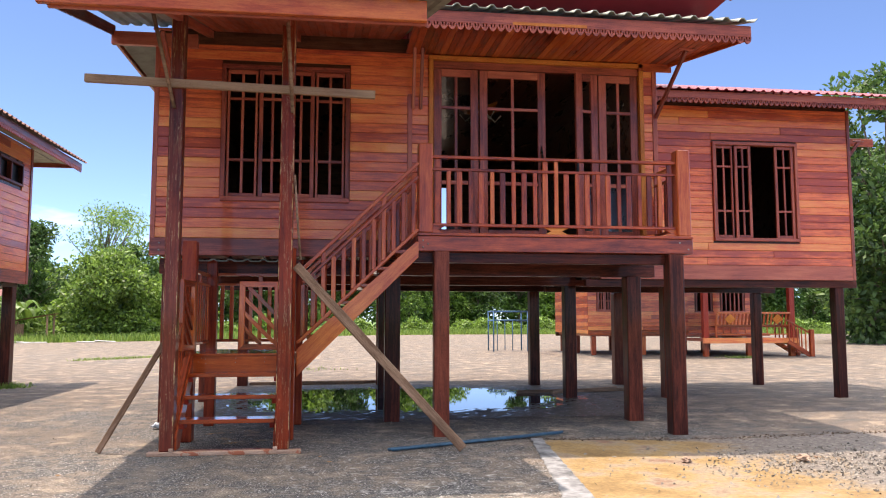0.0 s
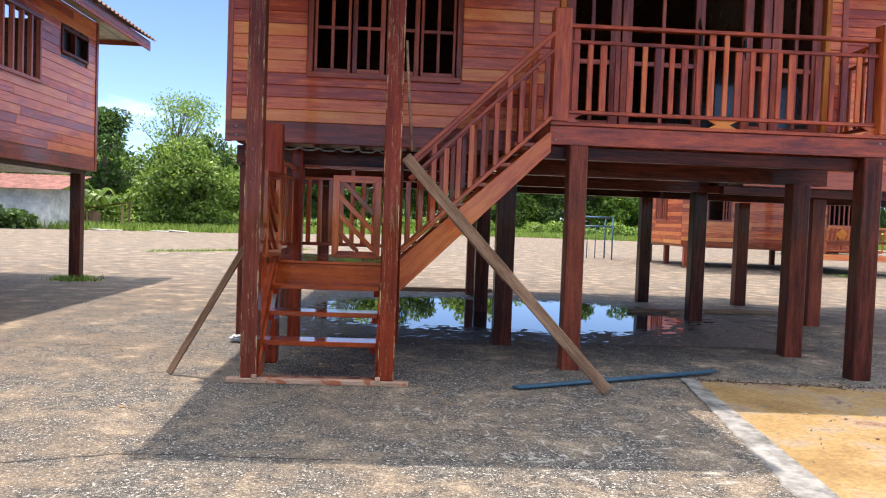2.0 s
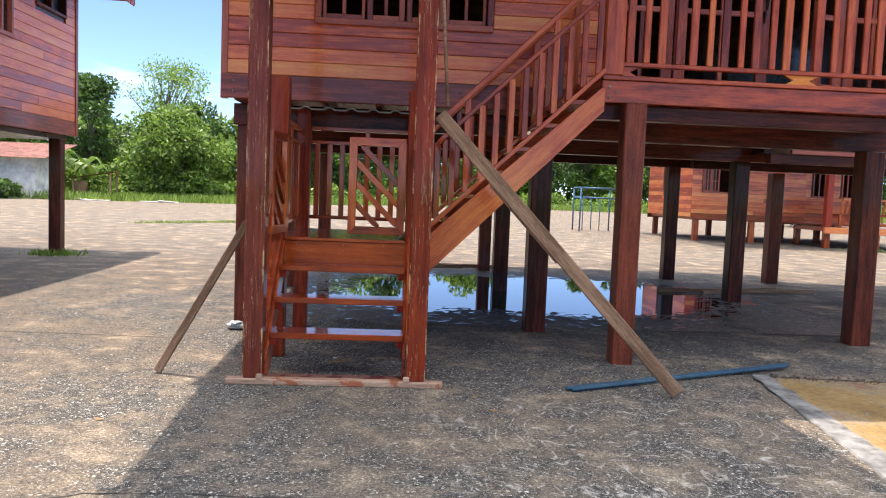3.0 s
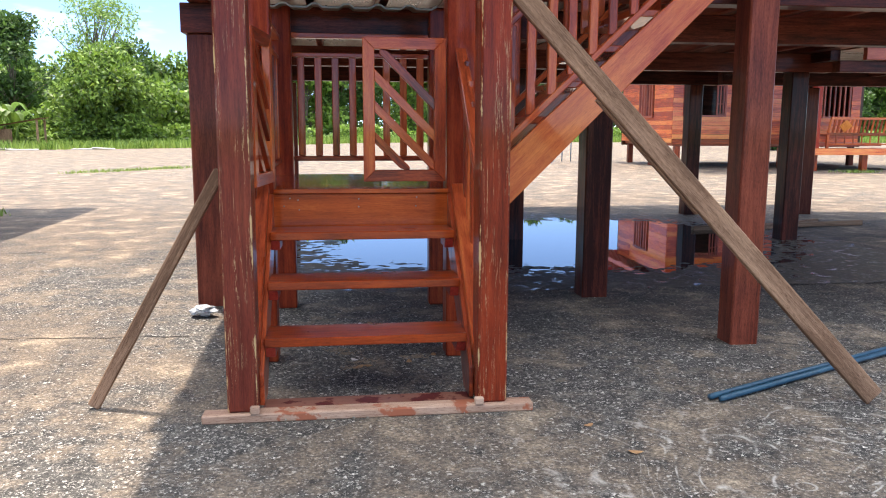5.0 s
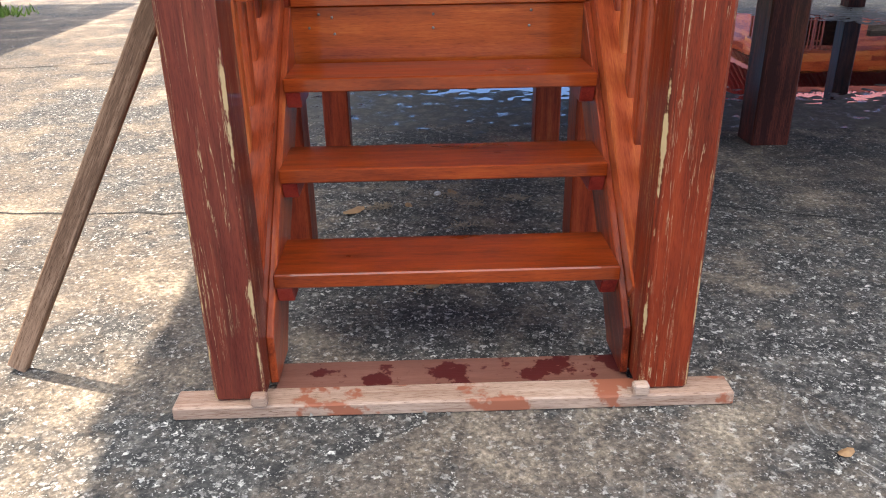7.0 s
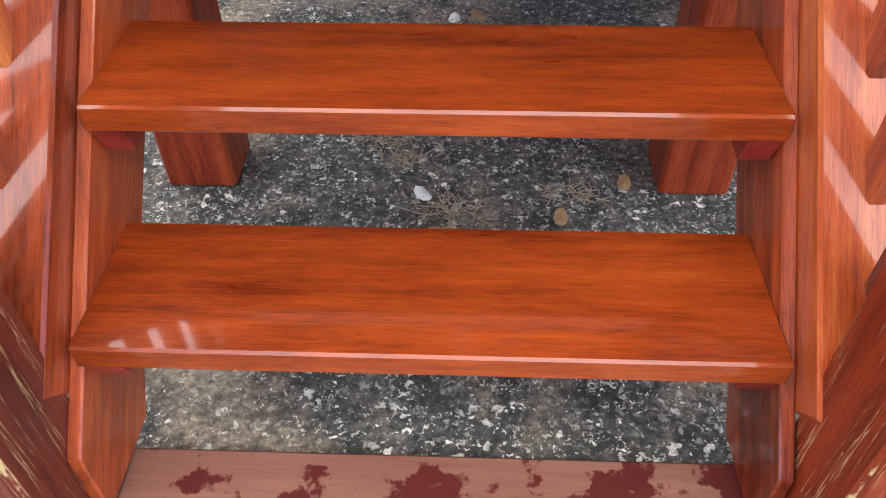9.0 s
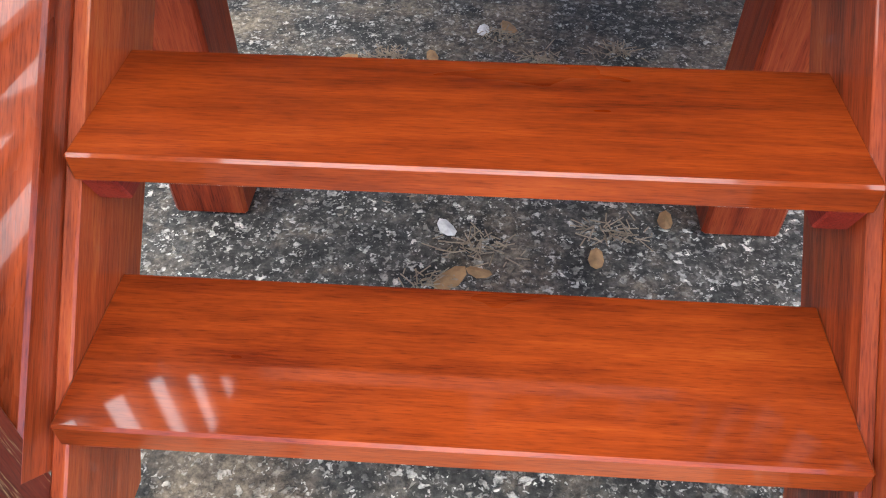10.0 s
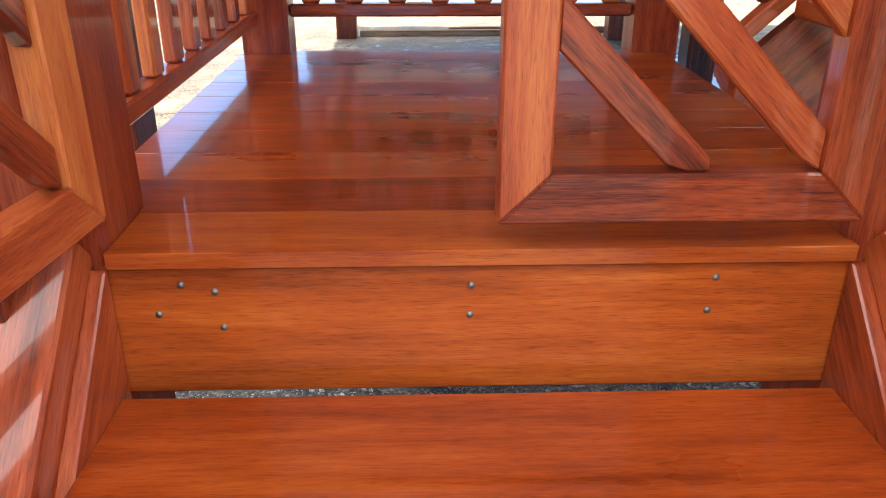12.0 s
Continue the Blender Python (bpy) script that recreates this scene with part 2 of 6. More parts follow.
ROOFRED = plain("red_roof_sheet", (0.30, 0.03, 0.045), 0.35, 0.0, 3.0, 0.15)
ROOFGREY = plain("green_grey_roof_sheet", (0.30, 0.31, 0.25), 0.6, 0.1, 4.0)
TILE = plain("red_brown_roof_tile", (0.24, 0.11, 0.075), 0.7, 0.0, 6.0)
PLASTIC = plain("clear_plastic_bag", (0.42, 0.44, 0.45), 0.25, 0.0, 30.0, 0.15, 0.5)
STONE = plain("rubble_stone", (0.33, 0.22, 0.15), 0.9, 0.0, 14.0)
DRYLEAF = plain("dry_leaf", (0.36, 0.20, 0.09), 0.8, 0.0, 30.0)
LITTER = plain("pale_dry_litter", (0.30, 0.225, 0.155), 0.9, 0.0, 30.0)
TWIG = plain("dry_twig", (0.13, 0.085, 0.055), 0.9, 0.0, 30.0)
BARK = plain("bark", (0.17, 0.13, 0.10), 0.9, 0.0, 5.0, 0.4, 0.5)
CHIP = plain("white_chip", (0.72, 0.70, 0.66), 0.6, 0.0, 30.0)
WHITEWALL = plain("white_plaster", (0.72, 0.70, 0.66), 0.8, 0.0, 2.0)
LEAF_A = leaf("leaf_mid", (0.020, 0.058, 0.010), (0.29, 0.44, 0.075))
LEAF_B = leaf("leaf_dark", (0.018, 0.05, 0.012), (0.13, 0.23, 0.05))
LEAF_C = leaf("leaf_light", (0.10, 0.20, 0.04), (0.32, 0.46, 0.12))
GRASS = leaf("grass_blade", (0.09, 0.18, 0.025), (0.32, 0.43, 0.09))

# concrete with exposed pebbles, dust, stains and fine cracks
CONC, nt, b = nodes_of("aggregate_concrete")
tc = nt.nodes.new("ShaderNodeTexCoord")
big = add(nt, "ShaderNodeTexNoise", Scale=0.45, Detail=6.0, Roughness=0.6)
mid = add(nt, "ShaderNodeTexNoise", Scale=2.2, Detail=10.0, Roughness=0.72)
fine = add(nt, "ShaderNodeTexNoise", Scale=60.0, Detail=3.0, Roughness=0.7)
peb = add(nt, "ShaderNodeTexVoronoi", Scale=43.0, Randomness=1.0)
peb2 = add(nt, "ShaderNodeTexVoronoi", Scale=85.0, Randomness=1.0)
warp = add(nt, "ShaderNodeTexNoise", Scale=70.0, Detail=2.0)
warped = nt.nodes.new("ShaderNodeVectorMath")
warped.operation = "MULTIPLY_ADD"
nt.links.new(tc.outputs["Object"], warp.inputs["Vector"])
nt.links.new(warp.outputs["Color"], warped.inputs[0])
warped.inputs[1].default_value = (0.042, 0.042, 0.042)
nt.links.new(tc.outputs["Object"], warped.inputs[2])
for n in (big, mid, fine):
    nt.links.new(tc.outputs["Object"], n.inputs["Vector"])
for n in (peb, peb2):
    nt.links.new(warped.outputs[0], n.inputs["Vector"])
crust = add(nt, "ShaderNodeTexNoise", Scale=10.0, Detail=8.0, Roughness=0.75)
nt.links.new(tc.outputs["Object"], crust.inputs["Vector"])
matrix = ramp_of(nt, crust.outputs["Fac"], [(0.38, (0.022, 0.021, 0.019)), (0.52, (0.068, 0.063, 0.056)), (0.66, (0.17, 0.155, 0.13))])


def pebbles(under, vor, lo, hi, keep, amount):
    """Pale stones of one size that show through the worn paste."""
    sc = nt.nodes.new("ShaderNodeSeparateColor")
    nt.links.new(vor.outputs["Color"], sc.inputs[0])
    shape = ramp_of(nt, vor.outputs["Distance"], [(lo, (1, 1, 1)), (hi, (0, 0, 0))])
    chosen = ramp_of(nt, sc.outputs[0], [(keep, (0, 0, 0)), (keep + 0.04, (1, 1, 1))])
    seen_ = calc(nt, "MULTIPLY", shape.outputs["Color"], chosen.outputs["Color"])
    tone_ = ramp_of(nt, sc.outputs[1], [(0.0, (0.11, 0.104, 0.092)), (0.5, (0.31, 0.288, 0.252)), (1.0, (0.82, 0.775, 0.69))])
    return mixed(nt, calc(nt, "MULTIPLY", seen_, amount), under, tone_.outputs["Color"]).outputs[0], seen_


c1, show2 = pebbles(matrix.outputs["Color"], peb2, 0.27, 0.40, 0.18, 0.85)
c2, show = pebbles(c1, peb, 0.30, 0.42, 0.30, 0.95)
# smooth tan paste and dust in uneven patches
paste_f = calc(nt, "ADD", calc(nt, "MULTIPLY", mid.outputs["Fac"], 0.75), calc(nt, "MULTIPLY", crust.outputs["Fac"], 0.35))
paste_f = calc(nt, "ADD", paste_f, calc(nt, "MULTIPLY", calc(nt, "SUBTRACT", big.outputs["Fac"], 0.5), 0.5))
away_map = add(nt, "ShaderNodeMapping", Location=(-1.5 / 9.0, -1.0 / 9.0, 0.0), Scale=(1 / 9.0, 1 / 9.0, 0.0))
nt.links.new(tc.outputs["Object"], away_map.inputs["Vector"])
away = nt.nodes.new("ShaderNodeVectorMath")
away.operation = "LENGTH"
nt.links.new(away_map.outputs[0], away.inputs[0])
away_r = ramp_of(nt, away.outputs["Value"], [(0.35, (0, 0, 0)), (1.0, (0.16,) * 3)])
paste_f = calc(nt, "ADD", paste_f, away_r.outputs["Color"])
paste_m = ramp_of(nt, paste_f, [(0.51, (0, 0, 0)), (0.58, (0.45,) * 3), (0.66, (0.66,) * 3), (0.74, (0.95,) * 3)])
paste_c = ramp_of(nt, mid.outputs["Fac"], [(0.38, (0.105, 0.080, 0.059)), (0.54, (0.23, 0.170, 0.117)), (0.68, (0.50, 0.395, 0.275))])
c3 = mixed(nt, paste_m.outputs["Color"], c2, paste_c.outputs["Color"])
fr = ramp_of(nt, fine.outputs["Fac"], [(0.32, (0.32,) * 3), (0.5, (0.85,) * 3), (0.68, (1.5,) * 3)])
c4 = mixed(nt, 1.0, c3.outputs[0], fr.outputs["Color"], "MULTIPLY")
# pale scrape marks that swirl over the slab beside the stairs
scr_map = add(nt, "ShaderNodeMapping", Location=(-2.3 / 2.4, 1.1 / 1.7, 0.0), Scale=(1 / 2.4, 1 / 1.7, 0.0))
nt.links.new(tc.outputs["Object"], scr_map.inputs["Vector"])
scr_len = nt.nodes.new("ShaderNodeVectorMath")
scr_len.operation = "LENGTH"
nt.links.new(scr_map.outputs[0], scr_len.inputs[0])
swirl = add(nt, "ShaderNodeTexNoise", Scale=1.5, Detail=1.5, Roughness=0.4, Distortion=1.6)
nt.links.new(tc.outputs["Object"], swirl.inputs["Vector"])
s_line = ramp_of(nt, calc(nt, "ABSOLUTE", calc(nt, "SUBTRACT", calc(nt, "FRACT", calc(nt, "MULTIPLY", swirl.outputs["Fac"], 9.0)), 0.5)), [(0.02, (1, 1, 1)), (0.10, (0, 0, 0))])
s_near = ramp_of(nt, scr_len.outputs["Value"], [(0.55, (1, 1, 1)), (1.0, (0, 0, 0))])
s_worn = ramp_of(nt, crust.outputs["Fac"], [(0.46, (0, 0, 0)), (0.6, (1, 1, 1))])
s_f = calc(nt, "MULTIPLY", calc(nt, "MULTIPLY", s_line.outputs["Color"], s_near.outputs["Color"]), calc(nt, "MULTIPLY", s_worn.outputs["Color"], 0.7))
c4 = mixed(nt, s_f, c4.outputs[0], (0.62, 0.59, 0.53))
# blackish damp spread out from the puddle, with the under-house shade painted in
damp_shade_map = add(nt, "ShaderNodeMapping", Location=(-2.6 / 4.6, -4.2 / 3.4, 0.0), Scale=(1 / 4.6, 1 / 3.4, 0.0))
nt.links.new(tc.outputs["Object"], damp_shade_map.inputs["Vector"])
damp_shade_len = nt.nodes.new("ShaderNodeVectorMath")
damp_shade_len.operation = "LENGTH"
nt.links.new(damp_shade_map.outputs[0], damp_shade_len.inputs[0])
damp_shade = calc(nt, "ADD", damp_shade_len.outputs["Value"], calc(nt, "MULTIPLY", calc(nt, "SUBTRACT", mid.outputs["Fac"], 0.5), 1.5))
damp_shade_r = ramp_of(nt, damp_shade, [(0.55, (0.42, 0.41, 0.40)), (1.05, (1, 1, 1))])
c4 = mixed(nt, 1.0, c4.outputs[0], damp_shade_r.outputs["Color"], "MULTIPLY")
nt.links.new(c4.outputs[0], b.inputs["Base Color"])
b.inputs["Roughness"].default_value = 0.85
bumped(nt, b, calc(nt, "ADD", show, calc(nt, "MULTIPLY", fine.outputs["Fac"], 0.6)), 0.8, 0.006)

# yellow clay-stained slab
CLAY, nt, b = nodes_of("yellow_clay_slab")
tc = nt.nodes.new("ShaderNodeTexCoord")
n1 = add(nt, "ShaderNodeTexNoise", Scale=1.3, Detail=7.0, Roughness=0.65)
n2 = add(nt, "ShaderNodeTexNoise", Scale=22.0, Detail=4.0, Roughness=0.7)
for n in (n1, n2):
    nt.links.new(tc.outputs["Object"], n.inputs["Vector"])
r1 = ramp_of(nt, n1.outputs["Fac"], [(0.3, (0.19, 0.11, 0.036)), (0.42, (0.27, 0.165, 0.058)), (0.5, (0.32, 0.205, 0.078)), (0.57, (0.29, 0.22, 0.14)), (0.66, (0.21, 0.09, 0.05))])
r2 = ramp_of(nt, n2.outputs["Fac"], [(0.35, (0.7,) * 3), (0.65, (1.15,) * 3)])
sep = nt.nodes.new("ShaderNodeSeparateXYZ")
nt.links.new(tc.outputs["Object"], sep.inputs[0])
far = calc(nt, "ADD", calc(nt, "MULTIPLY", calc(nt, "SUBTRACT", sep.outputs[0], 5.0), 0.35), calc(nt, "MULTIPLY", n1.outputs["Fac"], 1.6))
fade = ramp_of(nt, far, [(0.72, (0, 0, 0)), (1.0, (1, 1, 1))])
grey = ramp_of(nt, n2.outputs["Fac"], [(0.3, (0.065, 0.052, 0.040)), (0.5, (0.165, 0.135, 0.105)), (0.7, (0.33, 0.29, 0.235))])
yel = mixed(nt, 1.0, r1.outputs["Color"], r2.outputs["Color"], "MULTIPLY")
nt.links.new(mixed(nt, fade.outputs["Color"], yel.outputs[0], grey.outputs["Color"]).outputs[0], b.inputs["Base Color"])
b.inputs["Roughness"].default_value = 0.7
bumped(nt, b, n2.outputs["Fac"], 0.4, 0.006)

# soil and grass beyond the concrete
SOIL, nt, b = nodes_of("grassy_soil")
tc = nt.nodes.new("ShaderNodeTexCoord")
n1 = add(nt, "ShaderNodeTexNoise", Scale=0.3, Detail=8.0, Roughness=0.7)
nt.links.new(tc.outputs["Object"], n1.inputs["Vector"])
r1 = ramp_of(nt, n1.outputs["Fac"], [(0.35, (0.07, 0.13, 0.02)), (0.6, (0.13, 0.22, 0.035)), (0.75, (0.24, 0.2, 0.1))])
nt.links.new(r1.outputs["Color"], b.inputs["Base Color"])
b.inputs["Roughness"].default_value = 0.9

# standing water over dark wet concrete
WATER, nt, b = nodes_of("puddle_water")
b.inputs["Base Color"].default_value = (0.02, 0.018, 0.015, 1)
b.inputs["Roughness"].default_value = 0.015
b.inputs["IOR"].default_value = 1.6
tc = nt.nodes.new("ShaderNodeTexCoord")
n1 = add(nt, "ShaderNodeTexNoise", Scale=5.0, Detail=2.0)
nt.links.new(tc.outputs["Object"], n1.inputs["Vector"])
bumped(nt, b, n1.outputs["Fac"], 0.02, 0.01)
WET, nt, b = nodes_of("wet_concrete")
tc = nt.nodes.new("ShaderNodeTexCoord")
n1 = add(nt, "ShaderNodeTexNoise", Scale=7.0, Detail=6.0, Roughness=0.7)
nt.links.new(tc.outputs["Object"], n1.inputs["Vector"])
r1 = ramp_of(nt, n1.outputs["Fac"], [(0.32, (0.022, 0.02, 0.017)), (0.5, (0.075, 0.068, 0.057)), (0.68, (0.17, 0.15, 0.125))])
nt.links.new(r1.outputs["Color"], b.inputs["Base Color"])
rr = ramp_of(nt, n1.outputs["Fac"], [(0.36, (0.12,) * 3), (0.5, (0.75,) * 3)])
nt.links.new(rr.outputs["Color"], b.inputs["Roughness"])
bumped(nt, b, n1.outputs["Fac"], 0.08, 0.01)
b.inputs["Specular IOR Level"].default_value = 0.22


# ---- building helpers ----
BOXES = {}


def empty(name, at=(0, 0, 0), label="", category="", group="", kind=""):
    e = new(name)
    e.empty_display_size = 0.1
    e.location = at
    return tagged(e, label, category, group, kind)


def link_mesh(name, bm, mat, parent=None, label="", smooth=False):
    me = bpy.data.meshes.new(name)
    bm.to_mesh(me)
    bm.free()
    me.materials.append(mat)
    if smooth:
        for p in me.polygons:
            p.use_smooth = True
    ob = new(name, me)
    if parent:
        ob.parent = parent
    if label:
        ob["label"] = label
    return ob


def part(name, bm, mat, parent, label="", smooth=False):
    """A bmesh in world places, as one mesh under a thing or part."""
    ob = link_mesh(name, bm, mat, None, label, smooth)
    put_under(ob, parent)
    return ob


def put_under(ob, parent):
    """Hangs ob under parent and leaves it where it stands."""
    if parent is None:
        return
    m = ob.matrix_basis.copy()
    chain, p = Matrix.Identity(4), parent
    while p:
        chain = p.matrix_basis @ chain
        p = p.parent
    ob.parent = parent
    ob.matrix_basis = chain.inverted() @ m


def box_mesh(l, w, h, mat, bevel):
    key = (round(l, 3), round(w, 3), round(h, 3), mat.name, bevel)
    if key not in BOXES:
        bm = bmesh.new()
        bmesh.ops.create_cube(bm, size=1)
        for v in bm.verts:
            v.co = Vector((v.co.x * l, v.co.y * w, v.co.z * h))
        if bevel > 0:
            bmesh.ops.bevel(bm, geom=bm.edges[:], offset=min(bevel, 0.3 * min(l, w, h)), segments=1, affect="EDGES")
        me = bpy.data.meshes.new("box")
        bm.to_mesh(me)
        bm.free()
        me.materials.append(mat)
        BOXES[key] = me
    return BOXES[key]


def bar(name, p0, p1, w, h, mat, parent=None, label="", up=(0, 0, 1), bevel=0.005):
    """A squared timber from p0 to p1: w across, h in the direction of up; its local x runs along it."""
    p0, p1 = Vector(p0), Vector(p1)
    x = (p1 - p0).normalized()
    u = Vector(up)
    if abs(x.dot(u)) > 0.98:
        u = Vector((0, 1, 0))
    y = u.cross(x).normalized()
    z = x.cross(y)
    ob = new(name, box_mesh((p1 - p0).length, w, h, mat, bevel))
    rot = Matrix((x, y, z)).transposed().to_4x4()
    ob.matrix_basis = Matrix.Translation((p0 + p1) / 2) @ rot
    put_under(ob, parent)
    if label:
        ob["label"] = label
    return ob


def box(name, x0, x1, y0, y1, z0, z1, mat, parent=None, label="", bevel=0.005, axis=None):
    """A squared piece between two corners, grain along its longest side."""
    d = (x1 - x0, y1 - y0, z1 - z0)
    a = axis if axis is not None else max(range(3), key=lambda k: d[k])
    c = ((x0 + x1) / 2, (y0 + y1) / 2, (z0 + z1) / 2)
    p0, p1 = list(c), list(c)
    p0[a] -= d[a] / 2
    p1[a] += d[a] / 2
    if a == 0:
        return bar(name, p0, p1, d[1], d[2], mat, parent, label, bevel=bevel)
    if a == 1:
        return bar(name, p0, p1, d[0], d[2], mat, parent, label, bevel=bevel)
    return bar(name, p0, p1, d[0], d[1], mat, parent, label, up=(0, 1, 0), bevel=bevel)


def outline(name, pts, depth, mat, parent=None, label="", along=Vector((0, 1, 0)), grain=None):
    """A board cut to an outline of world points and given a thickness, its grain along its longest edge."""
    pts = [Vector(p) for p in pts]
    along = Vector(along)
    if grain is None:
        grain = max((q - p for p, q in zip(pts, pts[1:] + pts[:1])), key=lambda v: v.length)
    x = Vector(grain).normalized()
    y = (along - x * along.dot(x)).normalized()
    turn = Matrix((x, y, x.cross(y))).transposed().to_4x4()
    place = Matrix.Translation(sum(pts, Vector()) / len(pts)) @ turn
    inv = place.inverted()
    bm = bmesh.new()
    f = bm.faces.new([bm.verts.new(p) for p in pts])
    r = bmesh.ops.extrude_face_region(bm, geom=[f])
    for g in r["geom"]:
        if isinstance(g, bmesh.types.BMVert):
            g.co += along * depth
    bmesh.ops.transform(bm, matrix=inv, verts=bm.verts[:])
    bmesh.ops.recalc_face_normals(bm, faces=bm.faces[:])
    if depth > 0.015:
        try_edges = [e for e in bm.edges if e.calc_length() > 0.02]
        bmesh.ops.bevel(bm, geom=try_edges, offset=0.003, segments=1, affect="EDGES")
    ob = link_mesh(name, bm, mat, None, label)
    ob.matrix_basis = place
    put_under(ob, parent)
    return ob


def tube(name, pts, r, mat, parent=None, label="", sides=8):
    """A round pipe or stick along points."""
    bm = bmesh.new()
    rings = []
    pts = [Vector(p) for p in pts]
    for i, p in enumerate(pts):
        d = (pts[min(i + 1, len(pts) - 1)] - pts[max(i - 1, 0)]).normalized()
        a = d.orthogonal().normalized()
        c = d.cross(a)
        rr = r[i] if isinstance(r, (list, tuple)) else r
        rings.append([bm.verts.new(p + (a * math.cos(2 * math.pi * k / sides) + c * math.sin(2 * math.pi * k / sides)) * rr) for k in range(sides)])
    for q, s in zip(rings, rings[1:]):
        for k in range(sides):
            bm.faces.new((q[k], q[(k + 1) % sides], s[(k + 1) % sides], s[k]))
    bm.faces.new(rings[0][::-1])
    bm.faces.new(rings[-1])
    bmesh.ops.recalc_face_normals(bm, faces=bm.faces[:])
    if parent is None:
        return link_mesh(name, bm, mat, None, label, True)
    return part(name, bm, mat, parent, label, True)


def spans(a, b, holes):
    """The stretches of a..b outside the holes."""
    out, at = [], a
    for h0, h1 in sorted(holes):
        if h0 > at + 0.01:
            out.append((at, min(h0, b)))
        at = max(at, h1)
    if at < b - 0.01:
        out.append((at, b))
    return out


PITCH = 0.128


def siding(wall, axis, plane, a0, a1, z0, z1, holes, out, mat=None, pitch=PITCH, join=2.6):
    """Lapped boards on a wall; axis: the direction they run in; out: -1 or 1, the side that they face."""
    rng = random.Random(int(abs(plane * 100) + z0 * 10))
    z = z0
    mat = mat or SIDING
    while z < z1 - 0.02:
        h = min(pitch, z1 - z)
        cuts = [(h0, h1) for h0, h1, hz0, hz1 in holes if hz0 < z + h * 0.6 and hz1 > z + h * 0.4]
        for s0, s1 in spans(a0, a1, cuts):
            pieces, at = [], s0
            while s1 - at > join * 1.4:
                nx = at + join * rng.uniform(0.55, 1.3)
                pieces.append((at, nx))
                at = nx
            pieces.append((at, s1))
            for p0, p1 in pieces:
                d = 0.022 + rng.uniform(0, 0.004)
                lo, hi = (plane - d, plane) if out < 0 else (plane, plane + d)
                if axis == "x":
                    box("siding_board", p0 + 0.001, p1 - 0.001, lo, hi, z + 0.003, z + h, mat, wall, bevel=0.006, axis=0)
                else:
                    box("siding_board", lo, hi, p0 + 0.001, p1 - 0.001, z + 0.003, z + h, mat, wall, bevel=0.006, axis=1)
        z += h


def wall_core(name, axis, plane, thick, a0, a1, z0, z1, holes, label, mat=None):
    """A wall with openings cut through it, in one mesh."""
    bm = bmesh.new()
    edges_a = sorted({a0, a1, *[h[0] for h in holes], *[h[1] for h in holes]})
    edges_z = sorted({z0, z1, *[h[2] for h in holes], *[h[3] for h in holes]})
    for p, q in zip(edges_a, edges_a[1:]):
        for r, s in zip(edges_z, edges_z[1:]):
            ca, cz = (p + q) / 2, (r + s) / 2
            if any(h[0] < ca < h[1] and h[2] < cz < h[3] for h in holes):
                continue
            m = bmesh.ops.create_cube(bm, size=1)["verts"]
            for v in m:
                u = ca + v.co.x * (q - p)
                w = plane + (v.co.y + 0.5) * thick
                v.co = Vector((u, w, cz + v.co.z * (s - r))) if axis == "x" else Vector((w, u, cz + v.co.z * (s - r)))
    bmesh.ops.remove_doubles(bm, verts=bm.verts[:], dist=0.0005)
    return tagged(link_mesh(name, bm, mat or SHADED_IN, None), label, "wall", "", "structure")


def lace(name, p0, p1, z, depth, mat, parent):
    """A pierced scallop board under a fascia: half rings and drops along it."""
    p0, p1 = Vector(p0), Vector(p1)
    n = max(2, int((p1 - p0).length / 0.095))
    d = (p1 - p0) / n
    t = Vector((-d.y, d.x, 0)).normalized() * 0.012
    bm = bmesh.new()

    def strip(pts_in, pts_out):
        for i in range(len(pts_in) - 1):
            q = [pts_in[i], pts_in[i + 1], pts_out[i + 1], pts_out[i]]
            f = [bm.verts.new(v + t) for v in q]
            g = [bm.verts.new(v - t) for v in q]
            bm.faces.new(f)
            bm.faces.new(g[::-1])
            bm.faces.new((f[0], f[1], g[1], g[0]))
            bm.faces.new((f[3], f[2], g[2], g[3]))
    for i in range(n):
        c = p0 + d * (i + 0.5)
        c.z = z
        e = d.normalized()
        hw = d.length / 2
        arc_o = [c + e * (hw * math.cos(a)) - Vector((0, 0, depth * math.sin(a))) for a in [k * math.pi / 6 for k in range(7)]]
        arc_i = [c + e * (hw * 0.62 * math.cos(a)) - Vector((0, 0, depth * 0.62 * math.sin(a))) for a in [k * math.pi / 6 for k in range(7)]]
        strip(arc_i, arc_o)
        strip([c - e * 0.008, c - e * 0.008 - Vector((0, 0, depth * 0.6))], [c + e * 0.008, c + e * 0.008 - Vector((0, 0, depth * 0.6))])
    bmesh.ops.recalc_face_normals(bm, faces=bm.faces[:])
    return part(name, bm, mat, parent, "pierced scalloped lace board")


